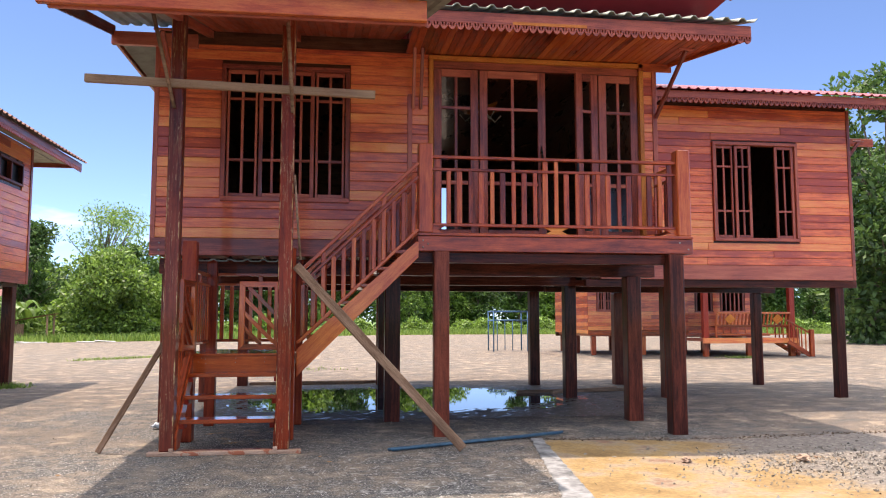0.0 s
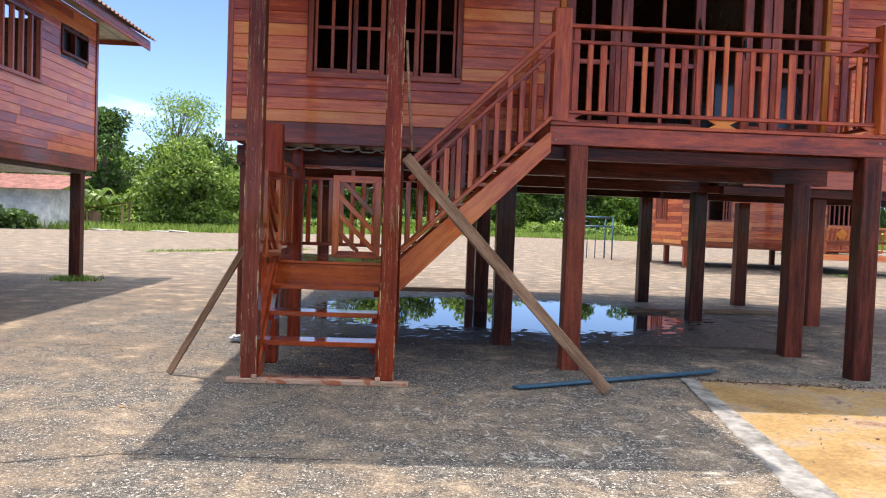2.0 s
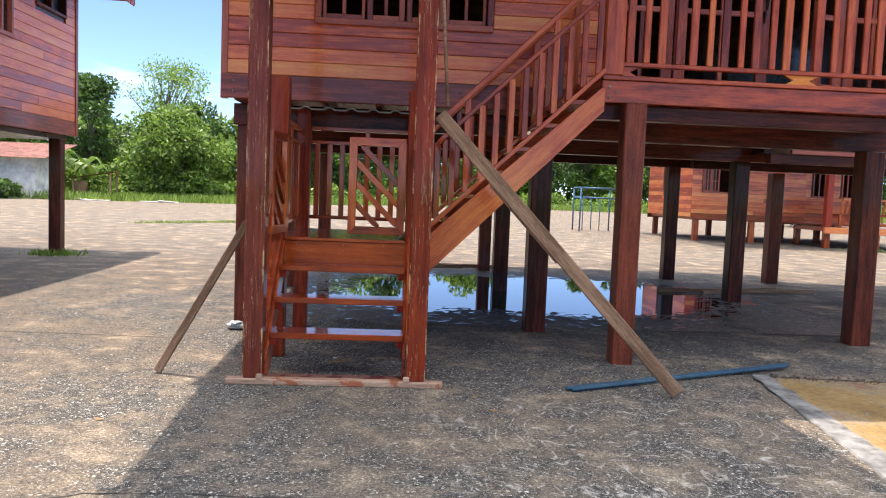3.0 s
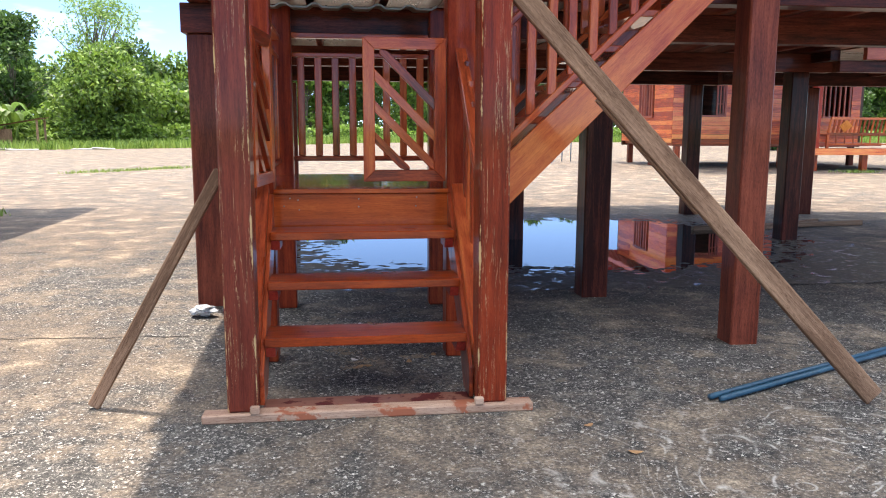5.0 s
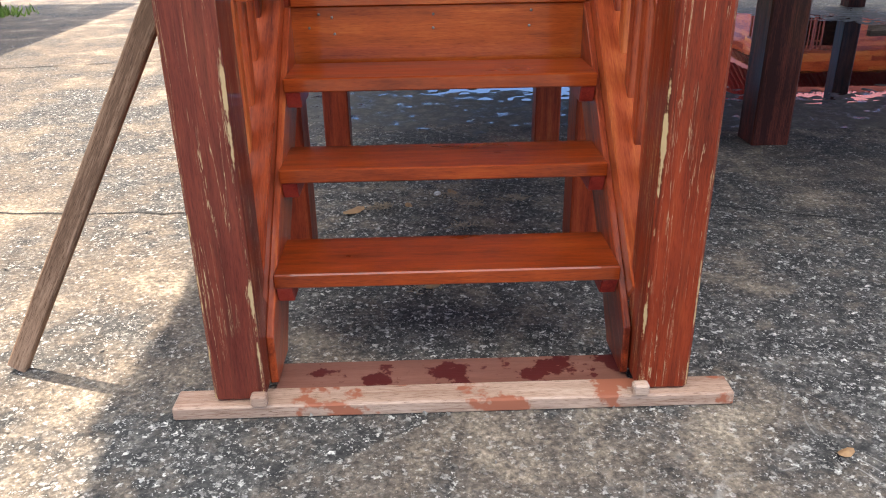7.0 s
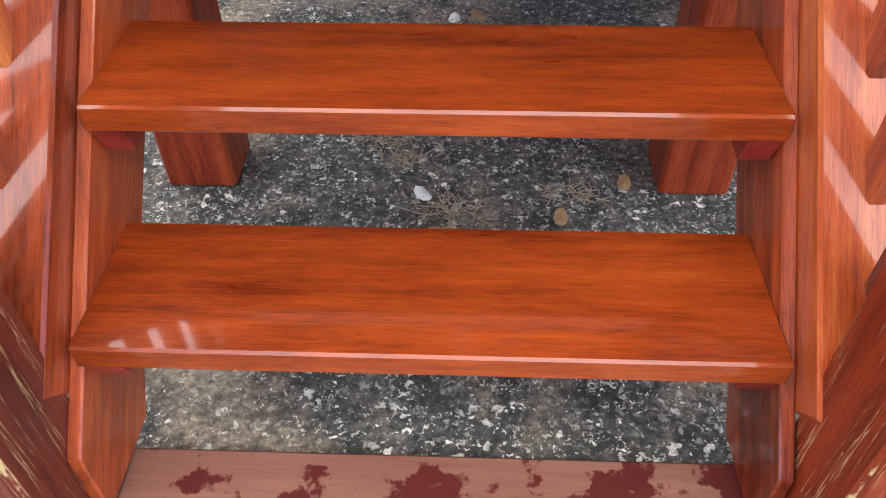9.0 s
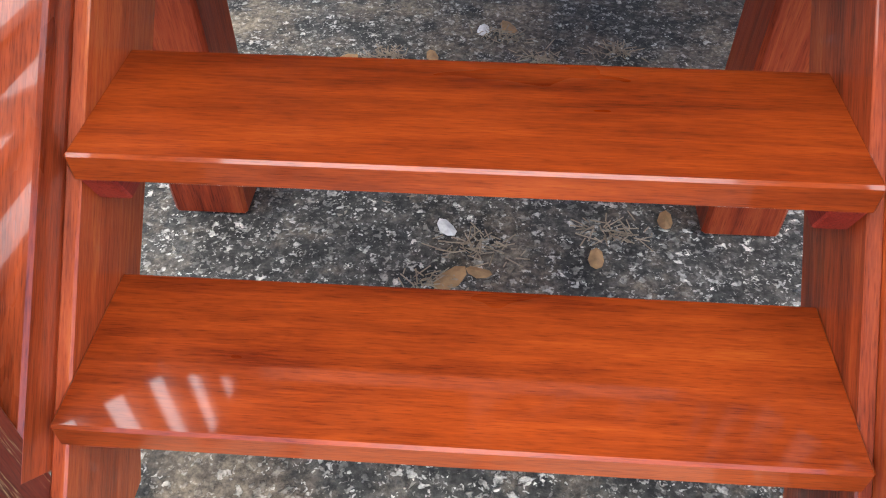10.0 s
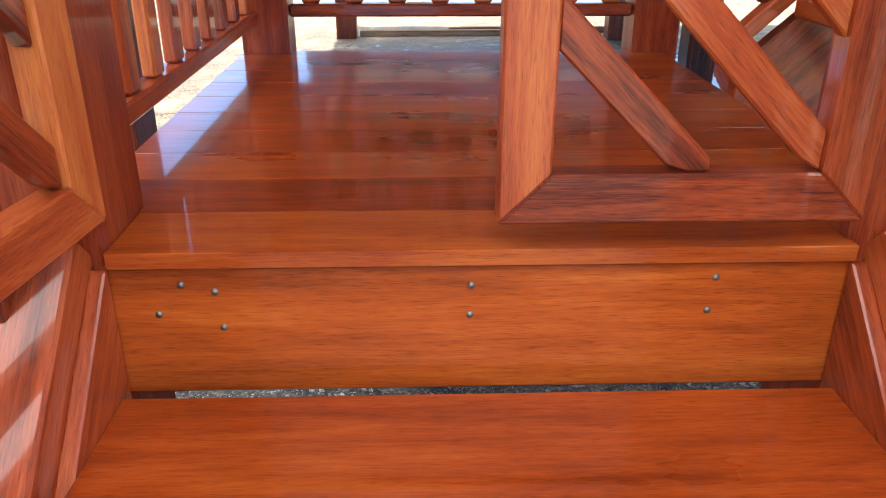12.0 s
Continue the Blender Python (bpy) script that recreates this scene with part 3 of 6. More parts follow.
def roof_sheet(name, corners, mat, parent, wave=0.16, amp=0.025, thick=0.012, label=""):
    """Corrugated roofing: corners are eave start, eave end, top end, top start."""
    a, b, c, d = [Vector(v) for v in corners]
    n = max(4, int((b - a).length / wave) * 6)
    up = (b - a).cross(d - a).normalized()
    if up.z < 0:
        up = -up
    bm = bmesh.new()
    rows = []
    for k in (0, 1):
        row = []
        for i in range(n + 1):
            f = i / n
            ph = (i % 6) / 6
            hgt = amp * (1 if ph < 0.3 else 0)
            row.append([bm.verts.new((p.lerp(q, f)) + up * (hgt + s)) for p, q in ((a, b), (d, c)) for s in (0,)])
        rows.append(row)
        for v in row:
            for w in v:
                w.co += up * (thick * k)
    for k in (0, 1):
        for i in range(n):
            q = rows[k]
            bm.faces.new((q[i][0], q[i + 1][0], q[i + 1][1], q[i][1]))
    for i in range(n):
        bm.faces.new((rows[0][i][0], rows[0][i + 1][0], rows[1][i + 1][0], rows[1][i][0]))
    bmesh.ops.recalc_face_normals(bm, faces=bm.faces[:])
    return part(name, bm, mat, parent, label)


# ---- ground ----
def ground_z(x, y):
    """The concrete dips a little by the porch's outer corner."""
    return -0.045 * math.exp(-((x - 5.2) ** 2) / 3.0 - ((y - 0.9) ** 2) / 2.2)


def sheet(name, xs, ys, mat, lift=0.0, fn=None):
    bm = bmesh.new()
    g = [[bm.verts.new((x, y, lift + (fn(x, y) if fn else 0))) for x in xs] for y in ys]
    for j in range(len(ys) - 1):
        for i in range(len(xs) - 1):
            bm.faces.new((g[j][i], g[j][i + 1], g[j + 1][i + 1], g[j + 1][i]))
    return link_mesh(name, bm, mat)


ground = sheet("ground", [-1500, -200, -40, 0, 40, 200, 1500], [-1500, -200, -40, 0, 40, 90, 200, 1500], SOIL, -0.12)
tagged(ground, "green grassy soil reaching to the horizon", "ground", "", "structure")


def edge_y(x):
    """Where the concrete yard ends in grass."""
    pts = [(-60, 38), (-18, 41), (-9, 46), (2, 62), (12, 66), (40, 66), (90, 60)]
    for (x0, y0), (x1, y1) in zip(pts, pts[1:]):
        if x <= x1:
            return y0 + (y1 - y0) * (x - x0) / (x1 - x0)
    return 60


bm = bmesh.new()
cols = [-60 + i * 1.0 for i in range(53)] + [-7.8 + i * 0.35 for i in range(64)] + [15 + i for i in range(66)]
for x0, x1 in zip(cols, cols[1:]):
    ys = [-30, -10] + [-6 + 0.4 * i for i in range(30)] + [8, 14, 25]
    jit = [noise.noise(Vector((x * 0.6, 3.1, 0))) * 0.9 + noise.noise(Vector((x * 2.3, 7.7, 0))) * 0.3 for x in (x0, x1)]
    e0, e1 = edge_y(x0) + jit[0], edge_y(x1) + jit[1]
    for y0, y1 in zip(ys, ys[1:]):
        bm.faces.new([bm.verts.new((x, y, ground_z(x, y))) for x, y in ((x0, y0), (x1, y0), (x1, y1), (x0, y1))])
    bm.faces.new([bm.verts.new(p) for p in ((x0, 25, 0), (x1, 25, 0), (x1, e1, 0), (x0, e0, 0))])
    bm.faces.new([bm.verts.new(p) for p in ((x0, e0, 0), (x1, e1, 0), (x1, e1 + 0.2, -0.13), (x0, e0 + 0.2, -0.13))])
bmesh.ops.remove_doubles(bm, verts=bm.verts[:], dist=0.0008)
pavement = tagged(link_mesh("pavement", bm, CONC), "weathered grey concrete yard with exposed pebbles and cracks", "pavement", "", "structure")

# the clay-stained slab with its pale cement edge
bm = bmesh.new()
rows_ = []
for k in range(31):
    y = 0.60 - 4.2 * k / 30
    x_in = 3.30 + 0.143 * (y - 0.6) + 0.03
    top = 0.1 * noise.noise(Vector((k * 0.7, 1.5, 0)))
    rows_.append([bm.verts.new((x, y + (0.05 * noise.noise(Vector((x * 2.0, 9.0, 0))) if k == 0 else 0), 0.004 + ground_z(x, y))) for x in [x_in + (11.0 - x_in) * (i / 36) ** 1.3 for i in range(37)]])
for p, q in zip(rows_, rows_[1:]):
    for i in range(36):
        bm.faces.new((p[i], q[i], q[i + 1], p[i + 1]))
tagged(link_mesh("clay_slab", bm, CLAY), "yellow clay-stained slab patch flush with the concrete yard", "pavement", "", "structure")
CEMENT = plain("pale_cement", (0.21, 0.205, 0.195), 0.85, 0.0, 6.0, 0.75)
bm = bmesh.new()
prev = None
for k in range(41):
    f = k / 40
    x, y = 3.30 + (2.70 - 3.30) * f ** 1.0, 0.62 - 4.3 * f
    w0, w1 = 0.075 + 0.09 * f + 0.03 * noise.noise(Vector((k * 0.8, 0, 0))), 0.06 + 0.07 * f + 0.03 * noise.noise(Vector((k * 0.9, 5, 0)))
    q = [bm.verts.new((x - w0, y, 0.001)), bm.verts.new((x - w0 + 0.01, y, 0.009)), bm.verts.new((x + w1 - 0.01, y, 0.009)), bm.verts.new((x + w1, y, 0.001))]
    if prev:
        for i in range(3):
            bm.faces.new((prev[i], prev[i + 1], q[i + 1], q[i]))
    prev = q
bmesh.ops.recalc_face_normals(bm, faces=bm.faces[:])
tagged(link_mesh("slab_edge", bm, CEMENT), "pale cement strip edging the yellow slab", "pavement", "", "structure")


# the puddle: a flat sheet of water over a rough shallow basin, whose rim breaks it up
PUDDLE = (2.15, 5.4, 2.62, 2.0)


def shore(x, y):
    """How far out a place lies: 0 at the middle of the puddle, 1 about at its edge."""
    u, v = (x - PUDDLE[0]) / PUDDLE[2], (y - PUDDLE[1]) / PUDDLE[3]
    if v < 0:
        u *= 0.93
    r = (abs(u) ** 2.4 + abs(v) ** 2.4) ** (1 / 2.4)
    return r * (1 + 0.13 * noise.noise(Vector((x * 0.7, y * 0.7, 2.0))) + 0.05 * noise.noise(Vector((x * 2.6, y * 2.6, 5.0))))


def basin_z(x, y):
    r = shore(x, y)
    lift = 0.0012 + 0.0055 * min(1.0, max(0.0, (r - 0.70) / 0.30)) - 0.02 * max(0.0, r - 1.12)
    rough = 0.0030 * noise.noise(Vector((x * 3, y * 6, 1.0))) + 0.0052 * noise.noise(Vector((x * 11, y * 16, 3.0)))
    return lift + rough * min(1.0, 0.15 + max(0.0, r - 0.72) * 3.5)


basin = sheet("wet_patch", [-1.3 + 0.03 * i for i in range(231)], [2.6 + 0.03 * i for i in range(190)], WET, 0.0, basin_z)
for p in basin.data.polygons:
    p.use_smooth = True
tagged(basin, "dark wet concrete round the puddle", "wet patch", "", "structure")
bm = bmesh.new()
ring = []
for k in range(120):
    a = 2 * math.pi * k / 120
    d = Vector((PUDDLE[2] * math.cos(a), PUDDLE[3] * math.sin(a), 0)) * 0.6
    while shore(PUDDLE[0] + d.x, PUDDLE[1] + d.y) < 1.1:
        d *= 1.02
    ring.append(bm.verts.new((PUDDLE[0] + d.x, PUDDLE[1] + d.y, 0.006)))
bm.faces.new(ring)
bmesh.ops.triangulate(bm, faces=bm.faces[:])
tagged(link_mesh("puddle", bm, WATER), "shallow still rainwater puddle on the concrete under the house", "puddle", "", "structure")

# fine cracks and joints in the concrete
DARKGAP = plain("crack_dirt", (0.03, 0.027, 0.023), 0.95)


def crack(pts, w, seed):
    bm = bmesh.new()
    rng = random.Random(seed)
    prev = None
    for (x0, y0), (x1, y1) in zip(pts, pts[1:]):
        d = Vector((x1 - x0, y1 - y0, 0))
        m = max(2, int(d.length / 0.07))
        s = Vector((-d.y, d.x, 0)).normalized()
        for k in range(m):
            f = k / m
            c = Vector((x0, y0, 0)) + d * f + s * rng.gauss(0, 0.008)
            c.z = 0.0025 + ground_z(c.x, c.y)
            ww = w * rng.uniform(0.2, 1.0)
            q = (bm.verts.new(c - s * ww), bm.verts.new(c + s * ww))
            if prev:
                bm.faces.new((prev[0], q[0], q[1], prev[1]))
            prev = q
    bmesh.ops.recalc_face_normals(bm, faces=bm.faces[:])
    return tagged(link_mesh("pavement_crack", bm, DARKGAP), "thin dark crack in the concrete yard", "crack", "", "structure")


crack([(-4.6, 1.75), (-3.2, 1.6), (-2.1, 1.54), (-1.05, 1.48)], 0.009, 1)
crack([(0.98, 1.5), (1.75, 1.18), (2.8, 0.8), (3.3, 0.66)], 0.009, 1)
crack([(-7.8, 10.5), (-6.7, 14.0), (-6.6, 19.0), (-5.5, 24.4)], 0.02, 2)
crack([(-3.2, -3.6), (-1.9, -2.3), (-0.9, -1.95), (0.5, -2.0)], 0.008, 3)
crack([(-9.0, 4.6), (-4.0, 4.9), (-1.6, 5.3)], 0.010, 4)
crack([(3.3, 0.68), (4.2, 0.62), (5.0, 0.55), (6.3, 0.6), (8.2, 0.5)], 0.03, 5)


# ---- main house ----
FY = 1.94          # front wall
HX0, HX1 = -1.25, 5.33
WZ0, WZ1 = 2.36, 4.86
WIN = (-0.39, 1.12, 2.89, 4.55)
DOOR = (2.27, 5.11, 2.37, 4.78)
HBACK = 9.6

front = wall_core("wall_front", "x", FY, 0.09, HX0, HX1, WZ0, WZ1 + 0.2, [WIN, DOOR], "varnished red-brown horizontal timber board wall")
siding(front, "x", FY, HX0, HX1, WZ0, WZ1, [(WIN[0] - 0.06, WIN[1] + 0.06, WIN[2] - 0.06, WIN[3] + 0.06), (DOOR[0] - 0.06, DOOR[1] + 0.06, DOOR[2], DOOR[3] + 0.06)], -1)
left_w = wall_core("wall_left", "y", HX0 + 0.0, 0.09, FY + 0.09, HBACK, WZ0, WZ1 + 0.2, [], "varnished red-brown timber side wall")
right_w = wall_core("wall_right", "y", HX1 - 0.09, 0.09, FY + 0.09, HBACK, WZ0, WZ1 + 0.2, [(5.2, 6.4, 2.37, 4.4)], "timber side wall towards the wing")
siding(right_w, "y", HX1, FY + 0.02, 4.45, WZ0, WZ1, [], 1)
back_w = wall_core("wall_back", "x", HBACK, 0.09, HX0, HX1, WZ0, WZ1 + 0.2, [(1.9, 2.5, 2.9, 4.4), (3.0, 3.5, 2.9, 4.4)], "timber rear wall with open windows")
floor_in = box("floor", HX0 + 0.05, HX1 - 0.05, FY + 0.02, HBACK, 2.24, 2.365, SHADED_IN)
tagged(floor_in, "polished timber house floor, coloured dark for the unlit room", "floor", "", "structure")
tagged(box("ceiling", HX0 + 0.09, HX1 - 0.09, FY + 0.09, HBACK, 4.98, 5.02, SHADED_IN), "varnished boarded ceiling, coloured dark for the unlit room", "ceiling", "", "structure")

# corner boards and trim
tagged(box("trim_corner_left", HX0 - 0.03, HX0 + 0.03, FY - 0.035, FY + 0.05, 2.135, WZ1, FRAME), "dark timber corner board", "trim", "", "structure")
tagged(box("trim_corner_right", HX1 - 0.03, HX1 + 0.035, FY - 0.04, FY + 0.05, 2.135, WZ1, FRAME), "dark timber corner board", "trim", "", "structure")
tagged(box("trim_mid", 1.93, 1.99, FY - 0.045, FY - 0.001, 2.36, 4.3, FRAME), "dark timber cover strip on the wall", "trim", "", "structure")

sill_beam = empty("sill_beam", (0, FY, 2.2), "dark red-brown timber sill beam under the house wall", "beam", "", "structure")
box("beam", HX0 - 0.02, HX1, FY - 0.05, FY + 0.02, 2.14, 2.358, FRAME, sill_beam)
for bx, bz in ((-1.16, 2.2), (-1.16, 2.29), (0.9, 2.28), (1.0, 2.2)):
    tube("screw", [(bx, FY - 0.058, bz), (bx, FY - 0.048, bz)], 0.012, SCREW, sill_beam)

# beams and joists below the floor
under = empty("floor_frame", (0, 4, 2.1), "dark timber beams and joists carrying the house floor", "beam", "", "structure")
for by in (2.35, 5.1, 7.8):
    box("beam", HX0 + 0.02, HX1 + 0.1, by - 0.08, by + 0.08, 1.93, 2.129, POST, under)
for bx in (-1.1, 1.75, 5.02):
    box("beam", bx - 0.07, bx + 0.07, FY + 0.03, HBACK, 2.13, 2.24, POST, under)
for k in range(13):
    x = -0.85 + k * 0.5
    if abs(x - 1.75) > 0.1 and abs(x - 5.02) > 0.1:
        box("joist", x - 0.03, x + 0.03, FY + 0.03, HBACK, 2.135, 2.238, FRAME, under)

store = empty("corrugated_sheet", (0, 2.1, 2.08), "spare grey corrugated sheet tucked under the floor beams", "sheet")
roof_sheet("sheet", [(-0.95, 1.972, 2.07), (0.5, 1.972, 2.07), (0.5, 2.268, 2.095), (-0.95, 2.268, 2.095)], ROOFGREY, store, wave=0.2, amp=0.022)


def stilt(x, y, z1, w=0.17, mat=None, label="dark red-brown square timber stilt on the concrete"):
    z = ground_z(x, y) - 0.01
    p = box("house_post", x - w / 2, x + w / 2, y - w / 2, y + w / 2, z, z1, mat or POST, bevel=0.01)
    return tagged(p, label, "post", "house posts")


for px, py in ((-1.1, 2.42), (1.775, 2.40), (5.07, 2.24), (1.84, 5.5), (5.04, 5.12), (1.94, 8.30), (5.1, 7.87), (-1.1, 5.3), (-0.88, 8.42)):
    stilt(px, py, 1.932, 0.205)

# ---- window and doors of the front ----
def casement(name, x0, x1, z0, z1, y, parts, label, sill=True):
    """A timber window frame with barred leaves; parts: lists of (from, to, kind)."""
    w = empty(name, ((x0 + x1) / 2, y, z0), label, "window", "", "structure")
    fr = 0.055
    box("window_frame", x0 - fr, x1 + fr, y - 0.055, y + 0.07, z1, z1 + fr, FRAME, w)
    box("window_frame", x0 - fr, x1 + fr, y - 0.065, y + 0.07, z0 - fr, z0, FRAME, w)
    box("window_frame", x0 - fr, x0, y - 0.055, y + 0.07, z0 + 0.001, z1 - 0.001, FRAME, w)
    box("window_frame", x1, x1 + fr, y - 0.055, y + 0.07, z0 + 0.001, z1 - 0.001, FRAME, w)
    for a, b_, kind in parts:
        if kind == "gap":
            continue
        lf = new("window_leaf")
        put_under(lf, w)
        t = 0.05 if kind == "leaf" else 0.03
        yy = y + (0.0 if kind == "leaf" else 0.02)
        box("stile", a, a + t, yy - 0.02, yy + 0.02, z0 + 0.004, z1 - 0.004, FRAME, lf)
        box("stile", b_ - t, b_, yy - 0.02, yy + 0.02, z0 + 0.004, z1 - 0.004, FRAME, lf)
        hgt = z1 - z0
        for zz, hh in ((z0 + 0.004, 0.05), (z1 - 0.054, 0.05), (z0 + hgt * 0.28, 0.035), (z0 + hgt * 0.76, 0.035)):
            box("rail", a + t, b_ - t, yy - 0.016, yy + 0.016, zz, zz + hh, FRAME, lf)
        nb = 1 if b_ - a < 0.42 else 2
        for k in range(nb):
            xm = a + (b_ - a) * (k + 1) / (nb + 1)
            box("bar", xm - 0.017, xm + 0.017, yy - 0.014, yy + 0.014, z0 + 0.054, z1 - 0.054, FRAME, lf)
    return w


casement("window_1", WIN[0] + 0.0, WIN[1], WIN[2], WIN[3], FY - 0.01,
         [(-0.38, -0.0, "fixed"), (0.02, 0.36, "leaf"), (0.38, 0.72, "leaf"), (0.74, 1.11, "fixed")],
         "dark timber barred window with four narrow leaves")

door = empty("door_1", ((DOOR[0] + DOOR[1]) / 2, FY, DOOR[2]), "wide dark timber folding doors with barred lights, one leaf ajar", "door", "", "structure")
fr = 0.06
box("door_frame", DOOR[0] - fr, DOOR[1] + fr, FY - 0.06, FY + 0.08, DOOR[3], DOOR[3] + fr, TRIM, door, "bright orange timber door frame")
box("door_frame", DOOR[0] - fr, DOOR[0], FY - 0.06, FY + 0.08, DOOR[2], DOOR[3] - 0.001, TRIM, door, "bright orange timber door frame")
box("door_frame", DOOR[1], DOOR[1] + fr, FY - 0.06, FY + 0.08, DOOR[2], DOOR[3] - 0.001, TRIM, door, "bright orange timber door frame")
box("lintel", DOOR[0] + 0.002, DOOR[1] - 0.002, FY - 0.02, FY + 0.06, DOOR[3] - 0.1, DOOR[3] - 0.002, FRAME, door)


def door_leaf(x0, x1, y, turn=0.0, hinge=None, lights=2):
    lf = new("door_leaf")
    z0, z1 = DOOR[2] + 0.01, DOOR[3] - 0.105
    W = x1 - x0
    st = 0.105

    def pc(nm, a, b_, c, d, t=0.022):
        box(nm, a, b_, -t, t, c, d, FRAME, lf, bevel=0.004)
    pc("stile", 0, st, z0, z1)
    pc("stile", W - st, W, z0, z1)
    pc("rail", st, W - st, z1 - 0.1, z1)
    pc("rail", st, W - st, z0, z0 + 0.14)
    pc("bar", st, W - st, z0 + 0.74, z0 + 0.79, 0.016)
    pc("bar", st, W - st, z1 - 0.54, z1 - 0.5, 0.016)
    for k in range(lights - 1):
        xm = st + (W - 2 * st) * (k + 1) / lights
        pc("bar", xm - 0.02, xm + 0.02, z0 + 0.14, z1 - 0.1, 0.014)
    piv = x0 if hinge != "right" else x1
    m = Matrix.Translation((piv, y, 0)) @ Matrix.Rotation(radians(turn), 4, "Z") @ Matrix.Translation((0 if hinge != "right" else -W, 0, 0))
    lf.matrix_basis = m
    put_under(lf, door)
    return lf


door_leaf(2.28, 2.88, FY + 0.02)
l2 = door_leaf(2.90, 3.80, FY + 0.02)
door_leaf(4.55, 5.1, FY + 0.02)
l3 = door_leaf(4.19, 4.53, FY + 0.02, 14, "right", 1)
def pull(x, y, z):
    h = new("door_handle")
    put_under(h, door)
    h["label"] = "black twisted iron pull handle"
    pts = [(x, y, z - 0.2), (x, y - 0.045, z - 0.17), (x, y - 0.05, z), (x, y - 0.045, z + 0.17), (x, y, z + 0.2)]
    tube("grip", pts, [0.012, 0.014, 0.024, 0.014, 0.012], IRON, h)
    for s in (-1, 1):
        tube("scroll", [(x, y - 0.012, z + s * 0.2), (x, y - 0.012, z + s * 0.3)], [0.022, 0.004], IRON, h)


pull(3.74, FY - 0.005, 3.36)
pull(4.22, FY - 0.02, 3.36)

# ---- porch ----
PX0, PX1, PY = 1.98, 5.39, 0.98
porch = empty("porch_deck", (3.6, 1.4, 2.3), "raised timber porch deck with a heavy red-brown edge beam", "porch", "", "structure")
box("edge_beam", PX0, PX1, PY, PY + 0.06, 2.145, 2.325, RAIL, porch)
box("edge_beam", PX1 - 0.06, PX1, PY + 0.061, FY - 0.055, 2.145, 2.325, RAIL, porch)
box("edge_beam", PX0, PX0 + 0.06, PY + 0.061, FY - 0.055, 2.145, 2.325, RAIL, porch)
for k in range(7):
    y0 = PY - 0.015 + k * 0.135
    box("deck_board", PX0, PX1, y0, y0 + 0.132, 2.328, 2.362, RAIL, porch)
for bx, bz in ((2.04, 2.19), (2.04, 2.27), (2.1, 2.23), (5.33, 2.2), (5.22, 2.28)):
    tube("screw", [(bx, PY - 0.006, bz), (bx, PY + 0.004, bz)], 0.011, SCREW, porch)
box("beam", PX0 - 0.1, PX1 - 0.1, PY + 0.12, PY + 0.27, 2.02, 2.14, POST, porch)
for k in range(6):
    x = 2.3 + k * 0.55
    box("joist", x - 0.03, x + 0.03, PY + 0.28, FY - 0.06, 2.14, 2.325, FRAME, porch)
stilt(2.255, 1.0, 2.14, 0.178)
stilt(5.17, 1.07, 2.14, 0.19)


def newel(x, y, z0, z1, w=0.17, mat=None):
    p = box("newel_post", x - w / 2, x + w / 2, y - w / 2, y + w / 2, z0, z1, mat or RAIL, bevel=0.012)
    return tagged(p, "square red-brown timber newel post", "post", "newel posts")


newel(2.07, PY + 0.085, 2.363, 3.44)
newel(5.295, PY + 0.085, 2.363, 3.45)


def railing(name, p0, p1, zb, n, side, label, tall=(), skirt=True):
    """Deck railing between two posts, with a top rail, a second rail, square balusters and a cut skirt."""
    r = empty(name, ((p0[0] + p1[0]) / 2, (p0[1] + p1[1]) / 2, zb), label, "railing", "porch railings")
    a, c = Vector((*p0, zb)), Vector((*p1, zb))
    Z = Vector((0, 0, 1))
    bar("top_rail", a + Z * 0.925, c + Z * 0.925, 0.075, 0.035, RAIL, r)
    bar("mid_rail", a + Z * 0.775, c + Z * 0.775, 0.045, 0.035, RAIL, r)
    bar("bottom_rail", a + Z * 0.105, c + Z * 0.105, 0.05, 0.035, RAIL, r)
    for k in range(n):
        p = a.lerp(c, (k + 0.5) / n)
        top = 0.908 if k in tall else 0.758
        w = 0.066 if k % 2 == 0 else 0.052
        off = (c - a).cross(Z).normalized() * (0.012 if k % 2 else -0.008) * side
        bar("baluster", p + Z * 0.1225 + off, p + Z * top + off, w, 0.026, RAIL, r, up=(0, 1, 0) if abs((c - a).x) > abs((c - a).y) else (1, 0, 0))
    if skirt:
        L = (c - a).length
        e = (c - a).normalized()
        q = e.cross(Z).normalized() * 0.012
        for k in range(3):
            s = L * k / 2
            lo, hi = max(0, s - 0.07), min(L, s + 0.07)
            lo2, hi2 = max(0, s - 0.15), min(L, s + 0.15)
            ring = [a + e * lo2 + Z * 0.002 + q, a + e * hi2 + Z * 0.002 + q]
            if hi2 > hi:
                ring.append(a + e * hi + Z * 0.045 + q)
            ring += [a + e * hi2 + Z * 0.087 + q, a + e * lo2 + Z * 0.087 + q]
            if lo2 < lo:
                ring.append(a + e * lo + Z * 0.045 + q)
            outline("skirt_block", ring, 0.024, TRIM if k == 1 else RAIL, r, along=-q.normalized(), grain=e)
    return r


railing("porch_railing", (2.156, PY + 0.085), (5.209, PY + 0.085), 2.363, 23, 1, "red-brown timber porch railing with square balusters", (0, 10, 11, 22))
railing("porch_railing", (5.3, PY + 0.175), (5.3, FY - 0.06), 2.363, 6, 1, "short red-brown timber railing returning to the wall", (2,), False)

